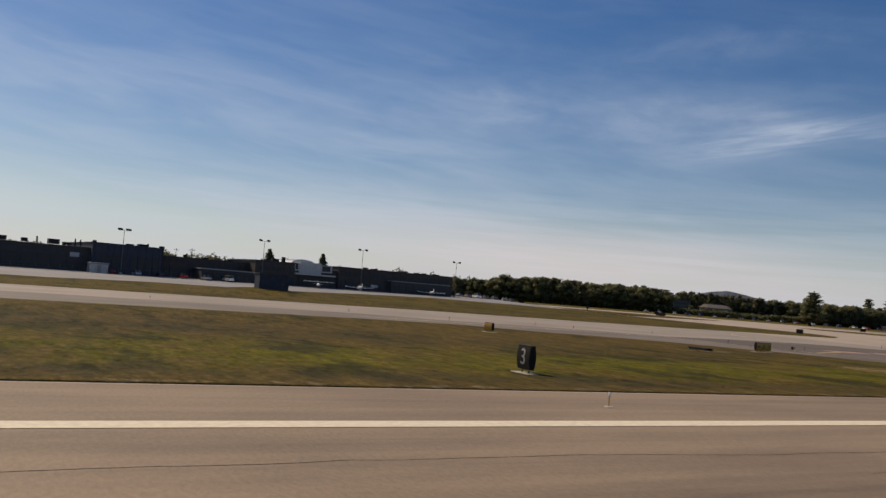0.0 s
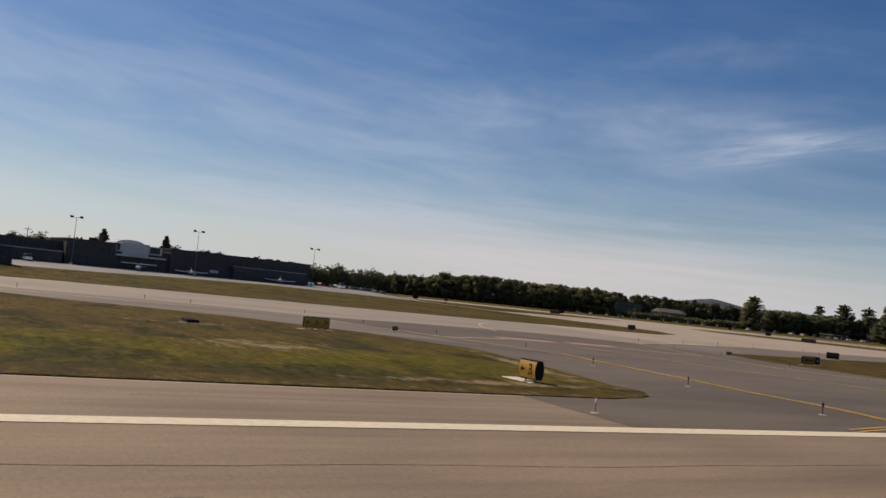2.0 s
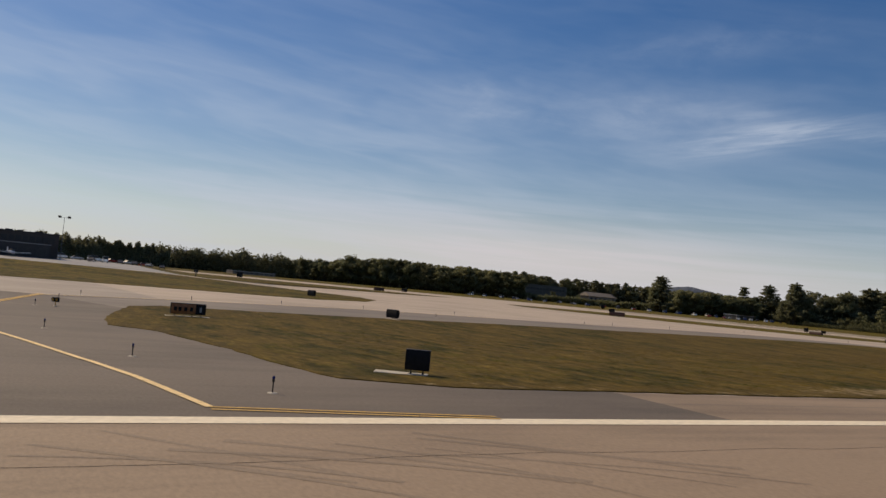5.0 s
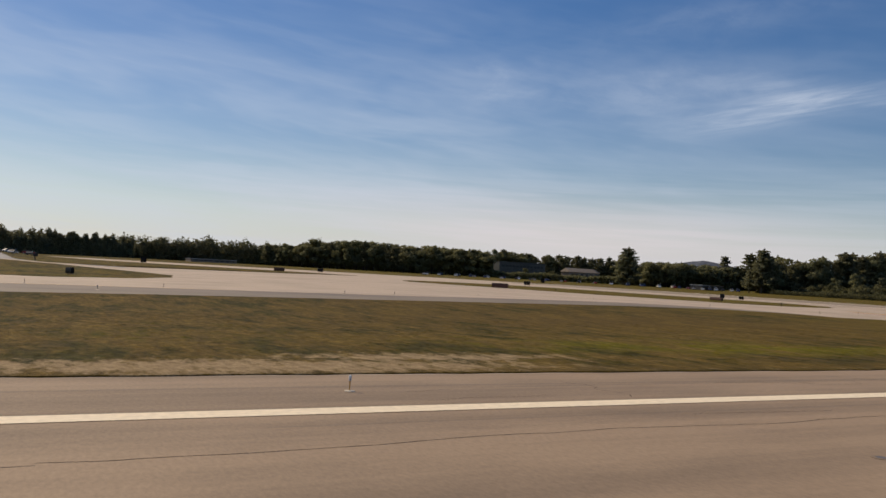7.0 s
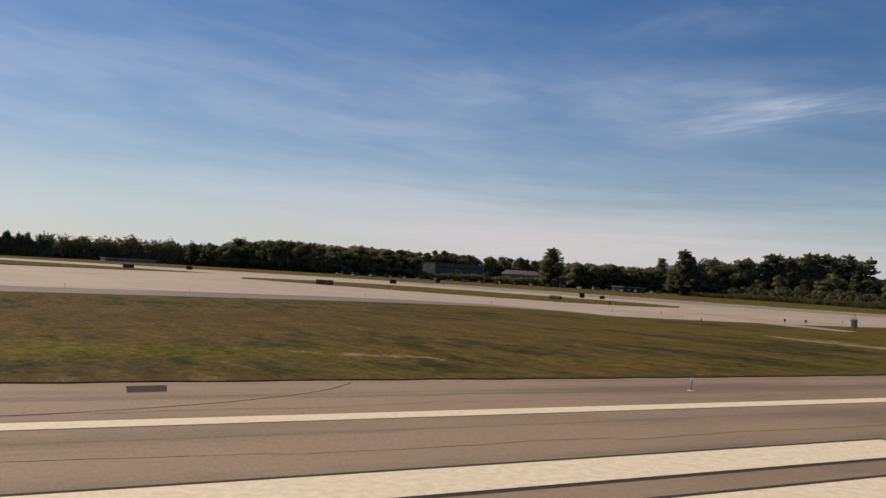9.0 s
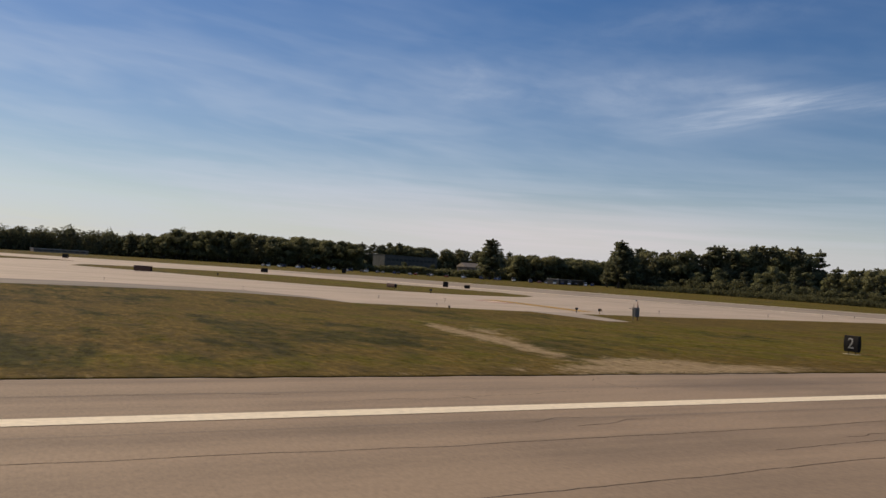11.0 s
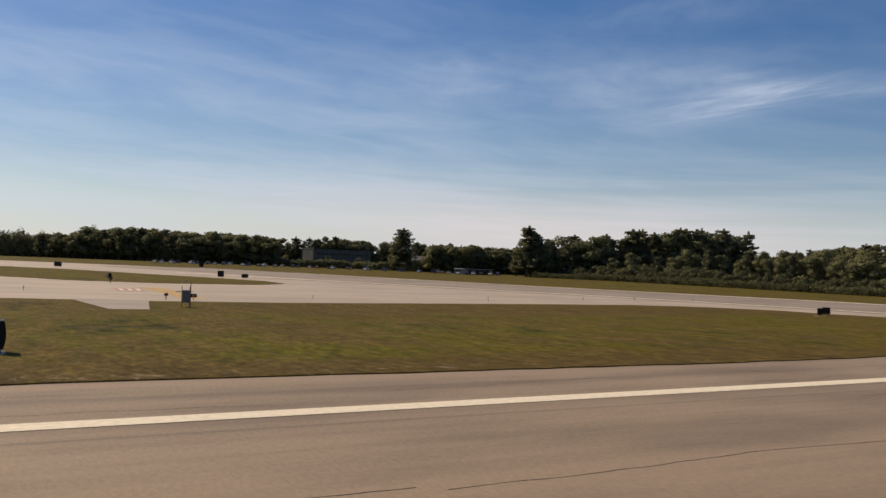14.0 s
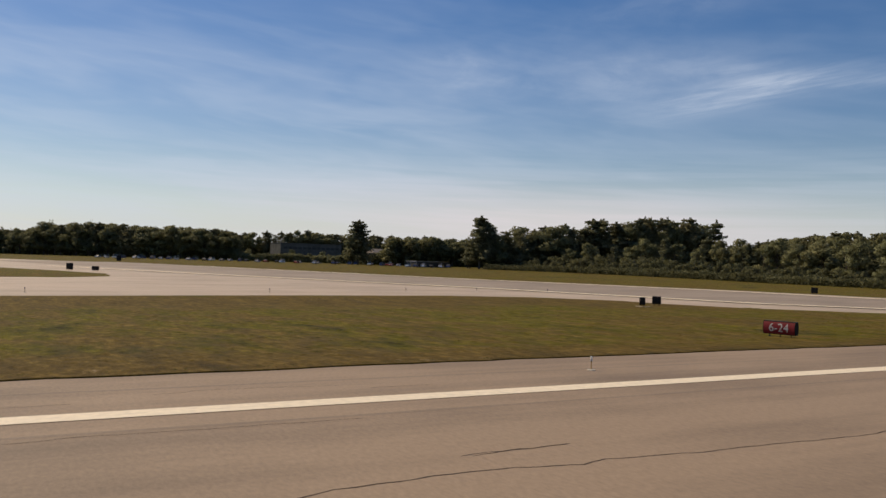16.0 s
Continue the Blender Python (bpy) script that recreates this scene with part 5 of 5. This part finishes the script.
def mast(x, y, top, heads=2):
    m = thing("light_mast", "tall steel floodlight mast on the apron", "light mast", "apron floodlights", (x, y), SKEW)
    h = top - rise(x, y)
    part("pole", tube(bmesh.new(), (0, 0, 0), (0, 0, h - 0.4), 0.12, 0.06, 10), M_dull, m)
    part("base", turned([(0.45, -0.1), (0.45, 0.5), (0.25, 0.6)], 10), M_concrete, m)
    part("crossbar", tube(bmesh.new(), (-1.6, 0, h - 0.4), (1.6, 0, h - 0.4), 0.05, 0.05, 8), M_dull, m)
    for s in (-1.5, -0.9, 0.9, 1.5) if heads == 4 else (-1.4, 1.4):
        bm = boxed(s - 0.45, s + 0.45, -0.35, 0.35, h - 0.45, h + 0.05, 0.06)
        bmesh.ops.rotate(bm, cent=(s, 0, h - 0.2), matrix=Matrix.Rotation(radians(25), 3, "X"), verts=bm.verts[:])
        part("floodlight", bm, M_dark, m)


mast(23.6, 259.6, 15.7, 4)
mast(68.0, 268.0, 16.9)
mast(105.2, 274.0, 17.3)
mast(148.2, 283.6, 16.5)
for x, y, top in ((-44, 330, 15), (-38, 330, 15.6), (-30, 340, 16), (20, 330, 12), (55, 330, 14), (62, 420, 16)):
    p = thing("utility_pole", "thin dark utility pole with crossarm", "pole", "utility poles", (x, y))
    h = top - rise(x, y)
    part("pole", tube(bmesh.new(), (0, 0, -0.2), (0, 0, h), 0.16, 0.11, 8), M_bark, p)
    part("crossarm", boxed(-1.2, 1.2, -0.07, 0.07, h - 0.9, h - 0.7), M_bark, p)

def container(x, y, label):
    c = thing("equipment_shelter", label, "shelter", at=(x, y), turn=8)
    part("body", boxed(-3.6, 3.6, -1.5, 1.5, -0.6, 3.2, 0.04), M_navy, c)
    part("roof", boxed(-3.75, 3.75, -1.65, 1.65, 3.2, 3.4, 0.03), M_slate, c)
    for k in range(12):
        part("rib", boxed(-3.4 + k * 0.6, -3.28 + k * 0.6, -1.56, -1.5, -0.2, 3.1), M_navy, c)
    door = part("door", boxed(1.9, 2.9, -1.6, -1.55, 0.0, 2.2, 0.01), M_slate, c)
    part("handle", boxed(2.0, 2.08, -1.66, -1.6, 1.0, 1.2), M_steel, door)


container(50.0, 185.5, "dark ribbed steel shelter on a low grass rise")

# perimeter fence before the hangar
fence = thing("fence", "chain-link fence with steel posts along the apron", "fence", at=(-60, 236))
a, b = Vector((-60, 236)), Vector((62, 262))
n = 40
for k in range(n + 1):
    q = a.lerp(b, k / n)
    z = rise(q.x, q.y) - rise(-60, 236)
    part("post", tube(bmesh.new(), (q.x + 60, q.y - 236, z), (q.x + 60, q.y - 236, z + 1.9), 0.035, 0.035, 6), M_dull, fence)
for hgt in (0.1, 0.95, 1.85):
    bm = bmesh.new()
    for k in range(n):
        p, q = a.lerp(b, k / n), a.lerp(b, (k + 1) / n)
        tube(bm, (p.x + 60, p.y - 236, rise(p.x, p.y) - rise(-60, 236) + hgt), (q.x + 60, q.y - 236, rise(q.x, q.y) - rise(-60, 236) + hgt), 0.015, 0.015, 4)
    part("rail", bm, M_dull, fence)


# ---- light aircraft ----
def aeroplane(x, y, turn, high_wing, label):
    p = thing("light_aircraft", label, "aircraft", "parked light aircraft", (x, y), turn)
    bm = bmesh.new()
    rings = []
    for u, r, z in ((-4.2, 0.12, 1.45), (-3.0, 0.28, 1.4), (-1.2, 0.5, 1.35), (0.3, 0.62, 1.35), (1.4, 0.6, 1.25), (2.3, 0.46, 1.15), (2.9, 0.18, 1.12)):
        rings.append([bm.verts.new((u, r * math.cos(2 * math.pi * k / 12), z + r * 0.95 * math.sin(2 * math.pi * k / 12))) for k in range(12)])
    for c, d in zip(rings, rings[1:]):
        for k in range(12):
            bm.faces.new((c[k], c[(k + 1) % 12], d[(k + 1) % 12], d[k]))
    bm.faces.new(rings[0])
    bm.faces.new(rings[-1][::-1])
    part("fuselage", bm, M_paintw, p)
    part("cabin", boxed(-0.6, 1.3, -0.52, 0.52, 1.55, 2.15, 0.18), M_glass, p, "dark glazed cabin")
    zw = 2.15 if high_wing else 0.95
    for s in (-1, 1):
        bm = bmesh.new()
        box(bm, -0.5, 1.0, 0.0, 5.2 * s, zw, zw + 0.16)
        for v in bm.verts:
            if abs(v.co.y) > 3:
                v.co.z += 0.05 if high_wing else 0.35
                v.co.x *= 0.8
        bmesh.ops.recalc_face_normals(bm, faces=bm.faces[:])
        part("wing", bm, M_paintw, p)
        bm = boxed(-4.4, -3.6, 0.0, 1.6, 1.5, 1.57) if s > 0 else boxed(-4.4, -3.6, -1.6, 0.0, 1.5, 1.57)
        part("tailplane", bm, M_paintw, p)
    bm = boxed(-4.5, -3.6, -0.05, 0.05, 1.45, 2.7)
    for v in bm.verts:
        if v.co.z > 2:
            v.co.x -= 0.25
    part("fin", bm, M_paintw, p)
    for wx, wy in ((2.0, 0.0), (0.0, -1.0), (0.0, 1.0)):
        part("gear_leg", tube(bmesh.new(), (wx, wy * 0.6, 0.95), (wx, wy, 0.25), 0.05, 0.04, 6), M_steel, p)
        part("wheel", tube(bmesh.new(), (wx, wy - 0.08, 0.22), (wx, wy + 0.08, 0.22), 0.22, 0.22, 12), M_tyre, p)
    part("propeller", boxed(2.9, 2.96, -0.07, 0.07, 0.25, 2.0, 0.02), M_dark, p)


aeroplane(87, 266, -105, True, "white high-wing light aircraft parked on the apron")
aeroplane(103.5, 270, 80, False, "white low-wing light aircraft parked on the apron")
aeroplane(134.5, 276, 75, False, "white low-wing light aircraft near the annex")


# ---- cars ----
def paint(name, colour):
    return plain(name, colour, 0.25, 0.3, 0.05, 2)


PAINTS = [paint("white car paint", (0.75, 0.75, 0.75)), paint("silver car paint", (0.4, 0.41, 0.42)), paint("black car paint", (0.015, 0.015, 0.017)),
          paint("red car paint", (0.3, 0.03, 0.025)), paint("blue car paint", (0.03, 0.06, 0.16)), paint("grey car paint", (0.12, 0.12, 0.125))]
NAMES = ("white", "silver", "black", "red", "blue", "grey")


def car(colour, van):
    c = thing("parked_car", f"{NAMES[colour]} parked {'van' if van else 'car'} in the airport parking area", "car", "parked cars")
    bm = bmesh.new()
    prof = ((-2.2, 0.35), (-2.25, 0.8), (-1.9, 1.0), (1.0, 1.0), (2.1, 0.85), (2.25, 0.6), (2.2, 0.35)) if not van else ((-2.5, 0.4), (-2.5, 1.2), (1.6, 1.2), (2.4, 1.05), (2.5, 0.7), (2.45, 0.4))
    left = [bm.verts.new((x, -0.88, z)) for x, z in prof]
    right = [bm.verts.new((x, 0.88, z)) for x, z in prof]
    for k in range(len(prof)):
        j = (k + 1) % len(prof)
        bm.faces.new((left[k], left[j], right[j], right[k]))
    bm.faces.new(left[::-1])
    bm.faces.new(right)
    bmesh.ops.recalc_face_normals(bm, faces=bm.faces[:])
    part("body", bm, PAINTS[colour], c)
    prof = ((-1.7, 1.0), (-1.2, 1.45), (0.4, 1.45), (1.1, 1.0)) if not van else ((-2.45, 1.2), (-2.35, 2.0), (1.0, 2.0), (1.7, 1.2))
    bm = bmesh.new()
    left = [bm.verts.new((x, -0.78 if z > 1.25 else -0.86, z)) for x, z in prof]
    right = [bm.verts.new((x, 0.78 if z > 1.25 else 0.86, z)) for x, z in prof]
    for k in range(3):
        bm.faces.new((left[k], left[k + 1], right[k + 1], right[k]))
    bm.faces.new(left[::-1])
    bm.faces.new(right)
    bmesh.ops.recalc_face_normals(bm, faces=bm.faces[:])
    part("glazing", bm, M_glass, c, "dark car windows")
    zr = prof[1][1]
    part("roof", boxed(prof[1][0], prof[2][0], -0.76, 0.76, zr - 0.02, zr + 0.04, 0.02), PAINTS[colour], c)
    for x in (-1.4, 1.4):
        for y in (-0.8, 0.8):
            w = part("wheel", tube(bmesh.new(), (x, y - 0.1, 0.33), (x, y + 0.1, 0.33), 0.33, 0.33, 12), M_tyre, c)
            part("rim", tube(bmesh.new(), (x, y - 0.11, 0.33), (x, y + 0.11, 0.33), 0.2, 0.2, 10), M_steel, w)
    for y in (-0.6, 0.6):
        part("headlight", boxed(2.12, 2.24, y - 0.2, y + 0.2, 0.62, 0.78, 0.02), M_globe, c)
    return c


CARS = [car(k % 6, k in (0, 4)) for k in range(6)]
CR = random.Random(9)
first = set()


def park(x, y, turn):
    c = CR.choice(CARS)
    m = stand(x, y, turn)
    if id(c) in first:
        copy_thing(c, m)
    else:
        first.add(id(c))
        c.matrix_basis = m


for k in range(6):
    park(158 + k * 4.6 + CR.uniform(-0.5, 0.5), 290 + k * 0.8 + CR.uniform(-1, 1), 80 + CR.uniform(-10, 10))
for k in range(6):
    park(150 + k * 6.0, 330 + CR.uniform(-3, 3), CR.uniform(0, 40))
for k in range(34):
    park(404 + k * 4.1 + CR.uniform(-0.8, 0.8), 470 - k * 2.6 + CR.uniform(-1, 1) + (7 if k % 2 else 0), 60 + CR.choice((0, 180)) + CR.uniform(-8, 8))
for k in range(9):
    park(526 + k * 3.4, 372 - k * 2.4 + CR.uniform(-1, 1), 50 + CR.choice((0, 180)))
for k in range(7):
    park(14 + k * 7.0, 258 + k * 0.8, SKEW + CR.uniform(-4, 4) + 90) if k not in (0,) else None
for c in CARS:
    if id(c) not in first:
        park(300 + CR.uniform(0, 60), 560, 10)

# buildings beyond the car park
b = building("open_shed", "low open shed with pale metal roof among cars", 546, 566, 374, 9, 4.2, M_slate, ((0.05, 0.95, 0.3, 2.0, 6),), M_tin, lip=0.35)
home = thing("house", "tan house with pale low-pitched roof among trees", "house", at=(640, 648), turn=SKEW)
part("wall", boxed(0, 40, 0, 12, -1, 8.6), M_tan, home)
bm = bmesh.new()
vs = [bm.verts.new(q) for q in ((-1, -1, 8.6), (41, -1, 8.6), (41, 13, 8.6), (-1, 13, 8.6), (0, 6, 12.4), (40, 6, 12.4))]
for f in ((0, 1, 5, 4), (2, 3, 4, 5), (1, 2, 5), (3, 0, 4), (3, 2, 1, 0)):
    bm.faces.new([vs[k] for k in f])
part("roof", bm, M_tan, home, "pale low-pitched roof")
for k in range(6):
    w = part("window", boxed(2 + k * 6.4, 5 + k * 6.4, -0.1, 0.05, 4.6, 7.0), M_slate, home, "dark window frame")
    part("pane", boxed(2.2 + k * 6.4, 4.8 + k * 6.4, -0.14, -0.09, 4.8, 6.8), M_glass, w)
b = building("office_building", "wide grey flat-roofed building before distant pines", 551, 606, 630, 18, 16.4, M_haze, ((0.04, 0.96, 9.6, 11.6, 12),), M_haze)
b = building("office_building", "long grey building before the distant woods", 286, 322, 640, 12, 4.4, M_tan, ((0.04, 0.96, 0.8, 1.6, 8),), M_pale)
pylon = thing("pale_tower", "slim pale tower among the trees", "tower", at=(577, 700))
part("shaft", boxed(-0.6, 0.6, -0.6, 0.6, 0, 11.5, 0.1), M_pale, pylon)
part("cap", boxed(-0.8, 0.8, -0.8, 0.8, 11.5, 12.2, 0.1), M_roofing, pylon)
